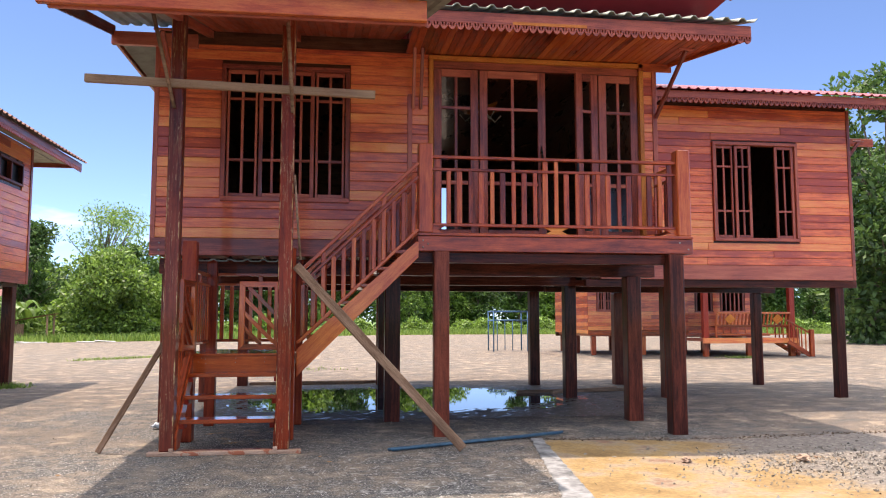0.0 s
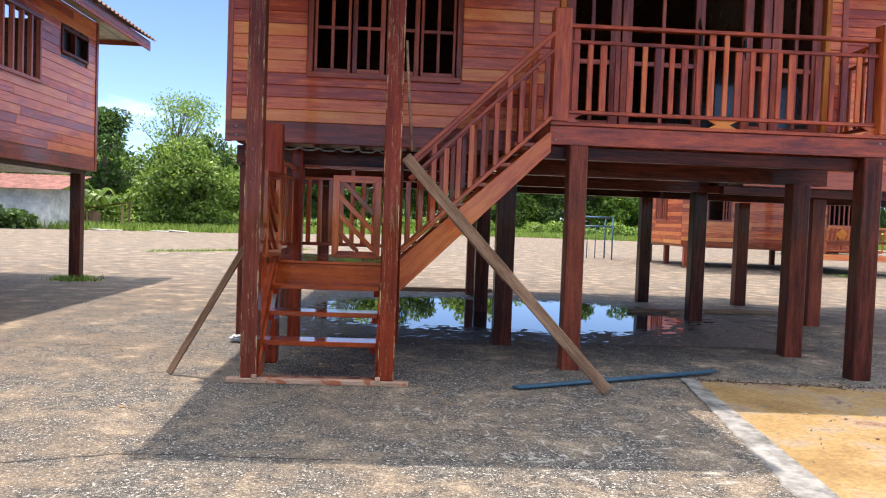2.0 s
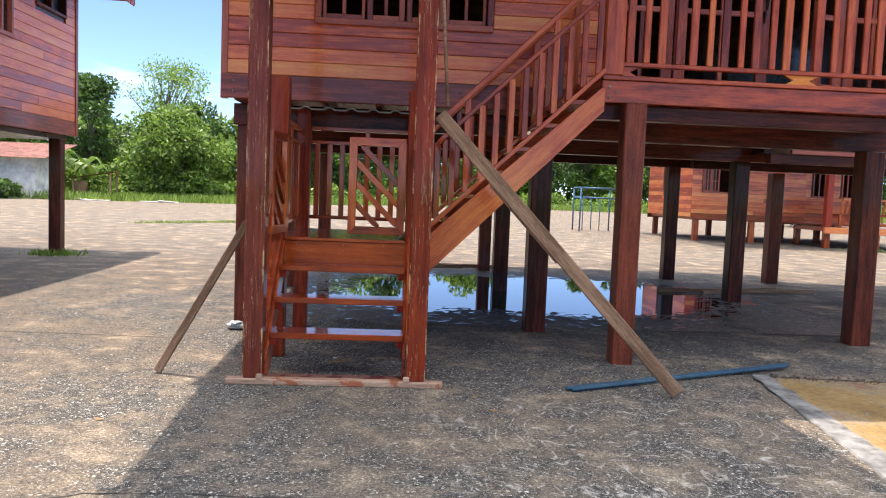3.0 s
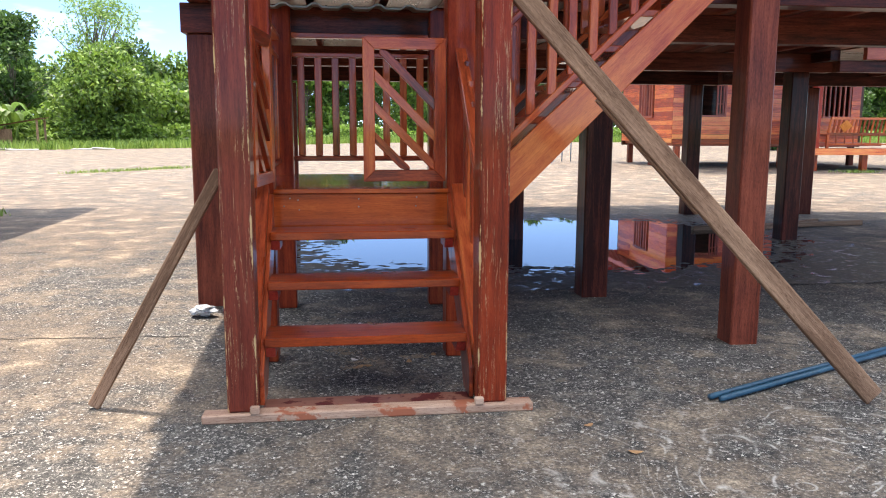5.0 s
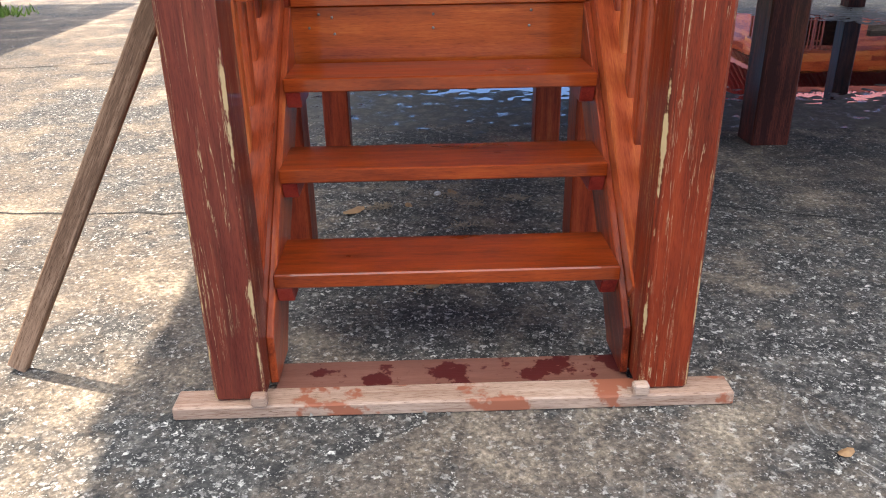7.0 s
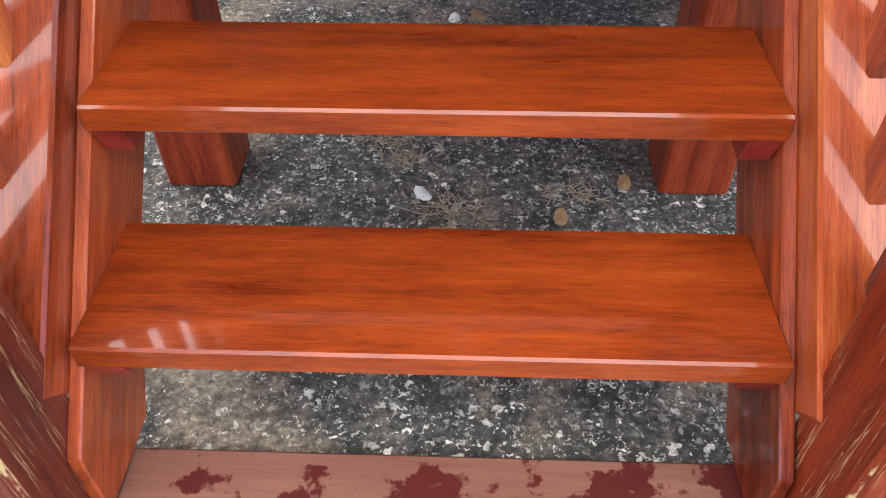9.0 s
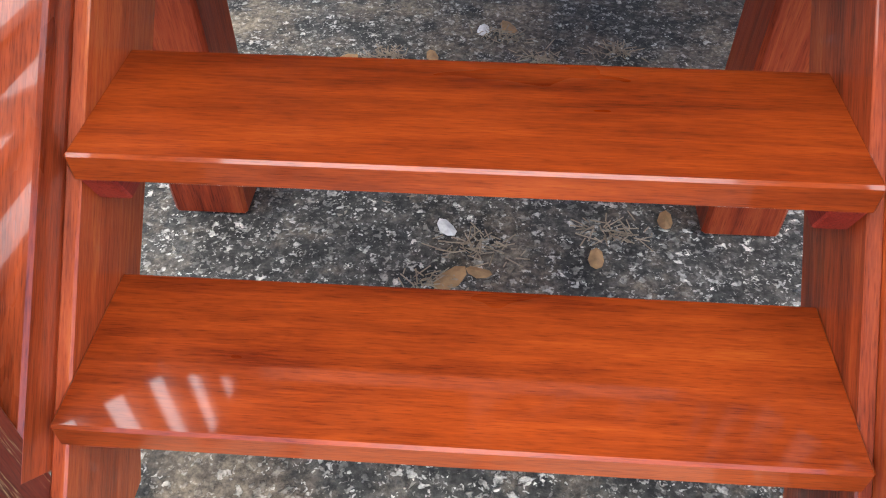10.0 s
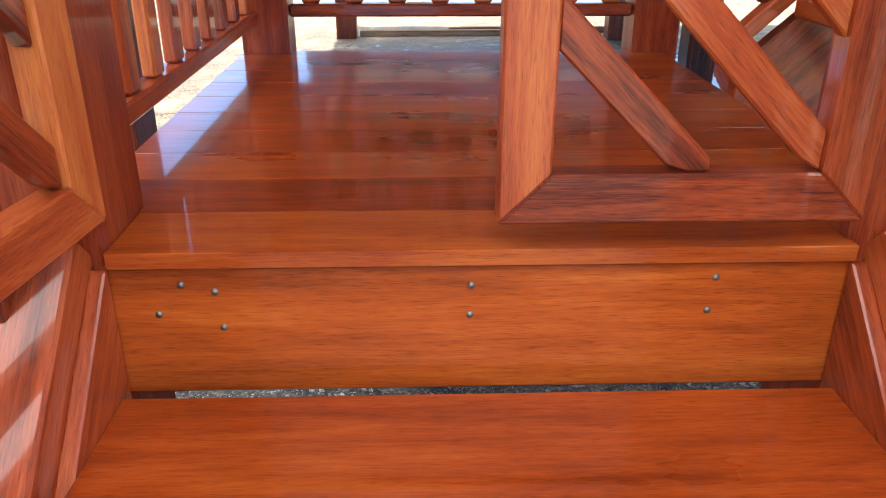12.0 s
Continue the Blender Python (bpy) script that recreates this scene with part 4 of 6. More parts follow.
# ---- roofs ----
stair_roof = empty("stair_roof", (0, 0, 4.4), "corrugated lean-to roof on a heavy timber front beam over the stairs", "roof", "", "structure")
SY, SZ = -1.0, 4.14
SX0, SX1 = -1.55, 1.86
box("front_beam", SX0 - 0.08, SX1, SY - 0.03, SY + 0.03, SZ, SZ + 0.2, RAIL, stair_roof)
box("front_strip", SX0, SX1, SY + 0.035, SY + 0.07, SZ - 0.02, SZ + 0.03, FRAME, stair_roof)
slope = (4.92 - SZ) / (FY - SY)
def sz(y):
    return SZ + 0.12 + slope * (y - SY)


bar("side_fascia", (SX0, SY + 0.04, sz(SY) - 0.05), (SX0 - 0.25, FY, sz(FY) - 0.05), 0.03, 0.13, POST, stair_roof)
roof_sheet("roof_sheet", [(SX0 - 0.05, SY - 0.1, sz(SY) + 0.08), (SX1 + 0.27, SY - 0.1, sz(SY) + 0.08), (SX1 + 0.04, FY + 0.3, sz(FY + 0.3) + 0.06), (SX0 - 0.3, FY + 0.3, sz(FY + 0.3) + 0.06)], ROOFGREY, stair_roof, label="green-grey corrugated roof sheet")
for k in range(27):
    x = SX0 + 1.05 + k * 0.088
    bar("soffit_board", (x, SY + 0.04, sz(SY) - 0.01), (x, FY - 0.05, sz(FY) - 0.01), 0.086, 0.014, FRAME, stair_roof)
box("rear_beam", SX0 - 0.25, HX0 + 0.5, FY - 0.12, FY - 0.05, 4.78, 4.95, FRAME, stair_roof)
for bx in (-0.6, 0.5):
    bar("rafter", (bx, SY + 0.03, sz(SY) - 0.06), (bx, FY - 0.05, sz(FY) - 0.06), 0.07, 0.09, FRAME, stair_roof)

porch_roof = empty("porch_roof", (3.9, 1.2, 4.8), "boarded eave over the porch with a lace fascia and tiled edge", "roof", "", "structure")
EY, EZ = 0.6, 4.72
EX0, EX1 = 1.9, 6.03
box("fascia", EX0, EX1, EY - 0.03, EY, EZ + 0.06, EZ + 0.2, FRAME, porch_roof)
lace("lace", (EX0, EY - 0.02, 0), (EX1, EY - 0.02, 0), EZ + 0.06, 0.085, FRAME, porch_roof)
box("lace_inset", 3.05, 3.95, EY - 0.034, EY - 0.031, EZ + 0.065, EZ + 0.1, TRIM, porch_roof)
bar("side_fascia", (EX1 - 0.02, EY, EZ + 0.1), (EX1 - 0.5, FY - 0.03, 4.88), 0.03, 0.14, RAIL, porch_roof)
bmz = 4.86
for k in range(46):
    x = EX0 + 0.045 + k * 0.0885
    if x < EX1 - 0.05:
        yb = FY - 0.03 if x < EX1 - 0.5 else FY - 0.03 - (x - EX1 + 0.5) / 0.5 * (FY - EY) * 0.92
        bar("soffit_board", (x, EY + 0.005, EZ + 0.07), (x, yb, EZ + 0.07 + (bmz - EZ - 0.07) * (yb - EY) / (FY - EY)), 0.0865, 0.014, RAIL, porch_roof)
roof_sheet("roof_sheet", [(EX0 + 0.05, EY - 0.1, EZ + 0.22), (EX1 + 0.04, EY - 0.1, EZ + 0.22), (EX1 + 0.04, FY + 0.2, EZ + 0.72), (EX0 + 0.05, FY + 0.2, EZ + 0.72)], ROOFGREY, porch_roof, wave=0.2, amp=0.035, label="green-grey profiled roof tiles")
box("end_board", 5.1, EX1 - 0.45, FY - 0.06, FY - 0.03, 4.74, 4.88, RAIL, porch_roof)


def brace(x, y0, z0, y1, z1, xt=None):
    b_ = empty("eave_bracket", (x, y0, z0), "slim dark timber eave bracket fixed to the wall", "bracket", "eave brackets")
    xt = x if xt is None else xt
    bar("strut", (x, y0, z0), (xt, y1, z1), 0.04, 0.055, FRAME, b_)
    box("cap", xt - 0.1, xt + 0.1, y1 - 0.02, y1 + 0.02, z1 - 0.005, z1 + 0.018, FRAME, b_)
    return b_


brace(2.0, FY - 0.05, 4.1, FY - 0.3, 4.86)
brace(2.1, FY - 0.05, 4.1, FY - 0.3, 4.86)
brace(5.34, FY - 0.05, 4.1, 0.95, 4.72, 5.36)
brace(-1.0, FY - 0.05, 4.1, 1.1, 4.72, -1.02)

main_roof = empty("main_roof", (2, 5, 5.6), "dark red sheet roof of the house with overhanging eaves", "roof", "", "structure")
UZ = 5.62
box("fascia", 1.7, 6.2, 1.25, 1.28, UZ, UZ + 0.16, FRAME, main_roof)
lace("lace", (1.7, 1.26, 0), (6.2, 1.26, 0), UZ, 0.08, FRAME, main_roof)
outline("soffit", [(1.7, 1.285, UZ + 0.02), (6.2, 1.285, UZ + 0.02), (5.9, 2.2, UZ - 0.25), (1.7, 2.2, UZ - 0.25)], 0.03, ROOFRED, main_roof, "dark red painted soffit", Vector((0, 0, 1)))
roof_sheet("roof_sheet", [(-2.0, 1.2, UZ + 0.2), (6.25, 1.2, UZ + 0.2), (6.25, 5.8, UZ + 2.0), (-2.0, 5.8, UZ + 2.0)], ROOFRED, main_roof, label="red profiled roof sheet")
roof_sheet("roof_sheet", [(-2.0, 10.4, UZ + 0.2), (6.25, 10.4, UZ + 0.2), (6.25, 5.8, UZ + 2.0), (-2.0, 5.8, UZ + 2.0)], ROOFRED, main_roof, label="red profiled roof sheet")
box("side_eave", HX0 - 0.55, HX0 - 0.51, FY, HBACK + 0.6, 4.83, 4.97, RAIL, main_roof)
outline("side_soffit", [(HX0 - 0.5, FY, 4.87), (HX0 - 0.02, FY, 4.97), (HX0 - 0.02, HBACK + 0.5, 4.97), (HX0 - 0.5, HBACK + 0.5, 4.87)], 0.02, ROOFGREY, main_roof, "pale profiled eave lining", Vector((0, 0, 1)))

# ---- right wing ----
RY, RX0, RX1 = 4.45, 5.36, 9.98
RW = (7.47, 8.93, 2.74, 4.36)
wing = wall_core("wall_wing_front", "x", RY, 0.09, RX0, RX1, 2.27, 5.1, [RW], "varnished red-brown timber board wall of the wing")
siding(wing, "x", RY, RX0, RX1, 2.27, 5.03, [(RW[0] - 0.06, RW[1] + 0.06, RW[2] - 0.06, RW[3] + 0.06)], -1)
tagged(wall_core("wall_wing_right", "y", RX1 - 0.09, 0.09, RY + 0.09, 8.2, 2.27, 5.1, [], "timber end wall of the wing"), "timber end wall of the wing")
tagged(wall_core("wall_wing_back", "x", 8.2, 0.09, RX0, RX1, 2.27, 5.1, [], "timber rear wall of the wing"), "timber rear wall of the wing")
tagged(box("floor_wing", RX0, RX1 - 0.1, RY + 0.02, 8.2, 2.15, 2.268, SHADED_IN), "timber floor of the wing, coloured dark for the unlit room", "floor", "", "structure")
tagged(box("ceiling_wing", RX0, RX1 - 0.1, RY + 0.1, 8.2, 5.1, 5.14, SHADED_IN), "boarded ceiling of the wing, coloured dark for the unlit room", "ceiling", "", "structure")
tagged(box("trim_wing_corner", RX1 - 0.03, RX1 + 0.03, RY - 0.04, RY + 0.05, 2.02, 5.05, FRAME), "dark timber corner board", "trim", "", "structure")
wb = empty("wing_beam", (7.5, RY, 2.1), "dark timber beams under the wing", "beam", "", "structure")
box("beam", RX0 + 0.03, RX1 - 0.03, RY - 0.045, RY + 0.02, 2.02, 2.268, FRAME, wb)
box("beam", RX0 - 0.2, RX1 + 0.1, RY + 0.06, RY + 0.2, 1.9, 2.02, POST, wb)
box("beam", RX0 - 0.2, RX1 + 0.1, 7.1, 7.26, 1.9, 2.14, POST, wb)
for bx in (5.2, 7.4, 9.68):
    box("beam", bx - 0.06, bx + 0.06, RY + 0.21, 7.09, 2.03, 2.145, POST, wb)
stilt(9.75, 4.6, 1.9)
stilt(9.72, 7.26, 1.9)
stilt(6.76, 4.95, 1.9, 0.21)
stilt(6.88, 7.75, 1.9, 0.21)
casement("window_2", RW[0], RW[1], RW[2], RW[3], RY - 0.01,
         [(7.48, 7.80, "fixed"), (7.83, 8.13, "leaf"), (8.13, 8.55, "gap"), (8.57, 8.92, "leaf")], "dark timber barred window with one leaf open")
wing_roof = empty("wing_roof", (7.8, 4.4, 5.2), "red sheet roof of the wing with a lace fascia", "roof", "", "structure")
box("fascia", 5.4, 10.75, RY - 0.6, RY - 0.57, 5.0, 5.12, FRAME, wing_roof)
lace("lace", (5.4, RY - 0.59, 0), (10.75, RY - 0.59, 0), 5.0, 0.085, FRAME, wing_roof)
outline("soffit", [(5.4, RY - 0.56, 5.02), (10.75, RY - 0.56, 5.02), (10.75, RY - 0.03, 5.09), (5.4, RY - 0.03, 5.09)], 0.02, RAIL, wing_roof, "", Vector((0, 0, 1)))
roof_sheet("roof_sheet", [(5.4, RY - 0.68, 5.12), (10.8, RY - 0.68, 5.12), (10.8, 6.4, 6.0), (5.4, 6.4, 6.0)], ROOFRED, wing_roof, label="red profiled roof sheet")
roof_sheet("roof_sheet", [(5.4, 9.0, 5.12), (10.8, 9.0, 5.12), (10.8, 6.4, 6.0), (5.4, 6.4, 6.0)], ROOFRED, wing_roof, label="red profiled roof sheet")
box("side_eave", 10.05, 10.9, 5.0, 5.03, 4.55, 4.7, RAIL, wing_roof)
brace(10.0, 4.9, 3.9, 4.85, 4.6, 10.5)


# carved lamp under the ceiling inside the doors
lamp = empty("ceiling_lamp", (3.3, 4.1, 4.75), "brown carved timber ceiling lamp with petal arms", "lamp")
tube("rod", [(3.3, 4.1, 4.978), (3.3, 4.1, 4.72)], 0.015, TRIM, lamp)
for k in range(6):
    t_ = 2 * math.pi * k / 6
    u_ = Vector((math.cos(t_), math.sin(t_), 0))
    n_ = Vector((-u_.y, u_.x, 0))
    o_ = Vector((3.3, 4.1, 4.70))
    outline("petal", [o_ + n_ * 0.05, o_ + u_ * 0.22 + n_ * 0.11, o_ + u_ * 0.42 + Vector((0, 0, 0.06)), o_ + u_ * 0.22 - n_ * 0.11, o_ - n_ * 0.05], 0.03, TRIM, lamp, along=Vector((0, 0, 1)), grain=u_)
    tube("scroll", [o_ + u_ * 0.1 - Vector((0, 0, 0.02)), o_ + u_ * 0.24 - Vector((0, 0, 0.16)), o_ + u_ * 0.34 - Vector((0, 0, 0.05))], 0.012, CHIP, lamp)


# ---- lower stairs ----
TX0, TX1 = -0.521, 0.421
STEPS = [(0.155, 0.402, 0.328), (0.385, 0.618, 0.549), (0.592, 0.832, 0.765)]
LY, LZ = 0.863, 0.963
stairs = empty("lower_stairs", (0, 0.5, 0), "glossy varnished red-orange open timber stairs with three treads", "stairs")
for y0, y1, z in STEPS:
    t = box("tread", TX0 - 0.002, TX1 + 0.002, y0, y1, z - 0.042, z, TREAD, stairs, bevel=0.004)
    for s in (0, 1):
        xa = TX0 + 0.001 if s == 0 else TX1 - 0.046
        outline("cleat", [(xa, y0 + 0.006, z - 0.043), (xa, y0 + 0.19, z - 0.043), (xa, y0 + 0.19, z - 0.095), (xa, y0 + 0.03, z - 0.095)], 0.045, CLEAT, stairs, "dark red painted cleat", Vector((1, 0, 0)))
box("riser_board", TX0 - 0.022, TX1 + 0.022, LY + 0.0, LY + 0.024, 0.749, LZ - 0.023, RISER, stairs, "glossy orange riser board with screws")
for sx, sz_ in ((-0.434, 0.914), (-0.392, 0.904), (-0.467, 0.872), (-0.386, 0.852), (-0.065, 0.909), (-0.066, 0.866), (0.252, 0.916), (0.247, 0.868)):
    tube("screw", [(sx, LY - 0.003, sz_), (sx, LY + 0.004, sz_)], 0.0045, SCREW, stairs)
for s, xa in ((0, TX0 - 0.021), (1, TX1)):
    outline("stringer", [(xa, 0.07, 0.041), (xa, 0.073, 0.185), (xa, 0.851, LZ - 0.025), (xa, 0.861, LZ - 0.025), (xa, 0.861, 0.68), (xa, 0.42, 0.27), (xa, 0.30, 0.12), (xa, 0.24, 0.041)], 0.021, RAIL, stairs, "", Vector((1, 0, 0)))

# side balustrades that climb beside the treads
for nm, xa, sg in (("stair_balustrade", TX0 - 0.074, -1), ("stair_balustrade", TX1 + 0.074, 1)):
    bal = empty(nm, (xa, 0.5, 0.5), "sloping red-brown timber balustrade beside the lower stairs", "railing", "stair balustrades")
    d = Vector((0, 0.745, 0.70))
    lo0 = Vector((xa, 0.13, 0.254))
    bar("bottom_rail", lo0, lo0 + d, 0.1065, 0.112, RAIL, bal)
    hi0 = Vector((xa, 0.16, 1.03))
    bar("top_rail", hi0, hi0 + d * 0.98, 0.06, 0.035, RAIL, bal)
    bar("mid_rail", hi0 - Vector((0, 0, 0.13)), hi0 - Vector((0, 0, 0.13)) + d * 0.98, 0.03, 0.03, RAIL, bal)
    for k in range(6):
        p = lo0 + d * ((k + 0.6) / 6.4)
        bar("baluster", p + Vector((sg * 0.018, 0, 0.05)), p + Vector((sg * 0.018, 0, 0.778)), 0.028, 0.05, RAIL, bal, up=(0, 1, 0))

# the two tall worn posts at the foot
for x0, x1, lab in ((-0.676, -0.542, "tall worn red-brown stair post with cracked paint"), (0.447, 0.584, "tall worn red-brown stair post with chipped edges")):
    y0 = -0.012
    top = sz(0.08) - 0.03
    p = box("stair_post", x0, x1, y0, y0 + 0.158, 0.04, top, WORN_DARK if x0 < 0 else WORN, bevel=0.01)
    tagged(p, lab, "post", "stair posts")
# base timbers
tagged(box("base_timber", -0.785, 0.705, -0.035, 0.05, 0.0, 0.04, PINKWOOD), "pale raw timber sleeper with red paint stains under the stair posts", "timber")
bl2 = box("base_board", -0.53, 0.445, 0.054, 0.19, 0.0, 0.03, STAINED)
tagged(bl2, "stained reddish board on the concrete behind the sleeper", "board")
for bx in (-0.575, 0.43):
    tagged(box("wedge_block", bx, bx + 0.042, -0.045, -0.0135, 0.041, 0.075, PINKWOOD), "small pale pink timber wedge by the stair post", "wedge", "stair wedges")

# ---- landing ----
landing = empty("stair_landing", (0, 1.3, 0.9), "glossy varnished red-brown boarded stair landing on short posts", "landing")
for k in range(10):
    y0 = LY - 0.012 + k * 0.138
    xa, xb = (TX0 + 0.002, TX1 + 0.004) if k == 0 else (-0.62, 0.56)
    box("landing_board", xa, xb, y0, y0 + 0.1376, LZ - 0.022, LZ, TREAD, landing, bevel=0.0012)
box("edge_beam", -0.60, -0.55, LY + 0.04, 2.18, 0.80, LZ - 0.023, RAIL, landing)
box("edge_beam", 0.49, 0.54, LY + 0.04, 2.18, 0.80, LZ - 0.023, RAIL, landing)
box("edge_beam", -0.54, 0.48, 2.13, 2.18, 0.80, LZ - 0.023, RAIL, landing)
for px, py, top in ((-0.598, 0.944, 2.22), (-0.552, 2.25, 2.12), (0.497, 0.944, 2.15), (0.537, 2.25, 2.12)):
    w = 0.155 if py < 1 else 0.13
    tagged(box("landing_post", px - w / 2, px + w / 2, py - w / 2, py + w / 2, 0, top, LANDPOST, bevel=0.008), "square red-brown timber landing post", "post", "landing posts")


def flat_rail(name, p0, p1, z0, z1, n, label, group="landing railings"):
    r = empty(name, ((p0[0] + p1[0]) / 2, (p0[1] + p1[1]) / 2, z0), label, "railing", group)
    a, c = Vector((*p0, 0)), Vector((*p1, 0))
    Z = Vector((0, 0, 1))
    bar("bottom_rail", a + Z * z0, c + Z * z0, 0.045, 0.035, RAIL, r)
    bar("top_rail", a + Z * z1, c + Z * z1, 0.06, 0.035, RAIL, r)
    bar("mid_rail", a + Z * (z1 - 0.13), c + Z * (z1 - 0.13), 0.04, 0.03, RAIL, r)
    for k in range(n):
        p = a.lerp(c, (k + 0.5) / n)
        bar("baluster", p + Z * (z0 + 0.018), p + Z * (z1 - (0.018 if k in (n // 2,) else 0.146)), 0.05, 0.026, RAIL, r, up=(0, 1, 0) if abs((c - a).x) > abs((c - a).y) else (1, 0, 0))
    return r


flat_rail("landing_railing", (-0.485, 2.235), (0.470, 2.235), 1.075, 1.92, 8, "red-brown timber railing at the rear of the landing")
flat_rail("landing_railing", (-0.59, 1.024), (-0.59, 2.183), 1.06, 1.90, 9, "red-brown timber railing beside the landing")


def gate(name, w, h, m, label):
    """A small gate with a mitred frame and slanting slats; hinged at its local origin."""
    g = empty(name, (0, 0, 0), label, "gate", "stair gates")
    t, s = 0.02, 0.062

    def poly(nm, pts):
        outline(nm, [(x, -t, z) for x, z in pts], 2 * t, RAIL, g)
    poly("gate_stile", [(0, 0), (s, s), (s, h - s), (0, h)])
    poly("gate_stile", [(w, 0), (w, h), (w - s, h - s), (w - s, s)])
    poly("gate_rail", [(0, 0), (w, 0), (w - s, s), (s, s)])
    poly("gate_rail", [(0, h), (s, h - s), (w - s, h - s), (w, h)])
    iw, ih = w - 2 * s, h - 2 * s
    for c in (-0.28, -0.02, 0.24, 0.50):
        # slat falls from the free side to the hinge side
        pts = []
        for dz in (0, 0.062):
            a0, a1 = 0.0, 1.0
            z0 = s + ih * (c) + dz
            z1 = z0 + iw * 1.0
            pts.append((z0, z1))
        (l0, l1), (u0, u1) = pts
        lo = max(0, (s - l0) / iw)
        poly_pts = []
        def at(za, zb):
            q = []
            for k in range(13):
                f = k / 12
                z = za + (zb - za) * f
                q.append((s + iw * f, min(max(z, s), s + ih)))
            return q
        low, high = at(l0, l1), at(u0, u1)
        keep = [k for k in range(13) if high[k][1] - low[k][1] > 0.001]
        if len(keep) < 2:
            continue
        ring = [low[k] for k in keep] + [high[k] for k in reversed(keep)]
        outline("gate_slat", [(x, -0.012, z) for x, z in ring], 0.024, RAIL, g, grain=Vector((1, 0, 1)))
    g.matrix_basis = m
    return g


# right leaf closed, slats falling to the right; left leaf swung open towards the stairs
gate("stair_gate", 0.445, 0.76, pose(0.408, 0.850, 1.005, 0, 0, 180), "closed slatted red-brown timber stair gate leaf")
gate("stair_gate", 0.44, 0.76, pose(-0.528, 0.862, 1.005, 0, 0, -97), "open slatted red-brown timber stair gate leaf")

# ---- upper flight to the porch ----
upper = empty("upper_stairs", (1.3, 1.4, 0.9), "steep red-brown timber stairs rising from the landing to the porch", "stairs")
d = Vector((1.30, 0, 1.32))
for y0 in (0.86, 1.74):
    a = [(0.60, y0, 0.70), (0.60, y0, 1.01), (1.945, y0, 2.24), (1.975, y0, 2.24), (1.975, y0, 2.06)]
    outline("stringer", a, 0.045, RAIL, upper)
for k in range(6):
    z = LZ + (2.345 - LZ) * (k + 1) / 7
    x = 0.63 + 1.30 * (k + 0.4) / 7
    box("tread", x, x + 0.24, 0.906, 1.739, z - 0.04, z, TREAD, upper)
for y0 in (0.875, 1.765):
    r = empty("upper_balustrade", (1.3, y0, 1.5), "sloping red-brown timber balustrade of the upper stairs", "railing", "stair balustrades")
    lo0, lo1 = Vector((0.60, y0, 1.075)), Vector((1.97, y0, 2.385))
    hi0, hi1 = Vector((0.66, y0, 1.915)), Vector((1.97, y0, 3.17))
    bar("bottom_rail", lo0, lo1, 0.05, 0.035, RAIL, r)
    bar("top_rail", hi0, hi1, 0.065, 0.04, RAIL, r)
    bar("mid_rail", hi0 - Vector((0, 0, 0.16)), hi1 - Vector((0, 0, 0.16)), 0.04, 0.035, RAIL, r)
    for k in range(12):
        f = (k + 0.5) / 12
        p = lo0.lerp(lo1, f)
        q = hi0.lerp(hi1, min(1, max(0, (p.x - hi0.x) / (hi1.x - hi0.x))))
        top = q.z - (0.02 if k in (2, 8) else 0.18)
        bar("baluster", (p.x, y0 + 0.008 * (-1) ** k, p.z + 0.018), (p.x, y0 + 0.008 * (-1) ** k, top), 0.05, 0.026, RAIL, r, up=(0, 1, 0))

# ---- loose timbers ----
tagged(bar("lumber_plank", (2.335, -0.145, 0.035), (0.62, 0.10, 1.90), 0.035, 0.095, RAW, up=(0.7, 0, 0.7)), "weathered raw plank leaning from the ground against the stair post", "plank")
tagged(bar("lumber_plank", (1.50, 0.00, 0.93), (1.02, 0.065, 1.45), 0.033, 0.093, RAW, up=(0.7, 0, 0.7)), "short raw plank nailed on the leaning prop", "plank")
tagged(bar("lumber_prop", (-1.315, 0.24, 0.01), (-0.695, 0.19, 1.1), 0.035, 0.055, RAW), "thin raw timber prop leaning against the stair post", "prop")
tagged(bar("scaffold_batten", (-1.5, -0.037, 3.765), (1.42, -0.037, 3.70), 0.05, 0.085, RAW), "raw timber batten nailed across both stair posts", "batten")
for (p0, p1) in (((-0.624, -0.029, 3.49), (-0.80, -0.36, 4.42)), ((0.565, -0.029, 3.48), (0.52, -0.36, 4.42))):
    tagged(tube("bamboo_prop", [p0, tuple((Vector(p0) + Vector(p1)) / 2), p1], [0.018, 0.02, 0.02], RAW), "thin cane strut tied to the stair post", "strut", "struts")
tagged(tube("bamboo_stick", [(0.60, -0.02, 2.83), (0.63, 0.0, 2.4), (0.67, 0.03, 1.95)], [0.010, 0.012, 0.012], RAW), "thin yellow cane stick standing behind the stair post", "stick")
for k, (p0, p1) in enumerate((((1.58, -0.01, 0.022), (3.70, 0.98, 0.022)), ((1.62, -0.04, 0.02), (3.66, 0.92, 0.02)))):
    tagged(tube("water_pipe", [p0, p1], 0.0145, BLUE), "blue plastic water pipe lying on the concrete", "pipe", "blue pipes")
for p0, p1 in (((4.3, 6.0, 0.03), (6.9, 6.35, 0.03)), ((4.9, 5.8, 0.03), (6.4, 6.6, 0.03)), ((-0.75, 8.5, 0.03), (1.6, 8.55, 0.03)), ((0.2, 8.72, 0.03), (2.4, 8.75, 0.03))):
    tagged(bar("ground_timber", p0, p1, 0.06, 0.06, RAW), "dark weathered timber lying on the concrete", "timber", "loose timbers")


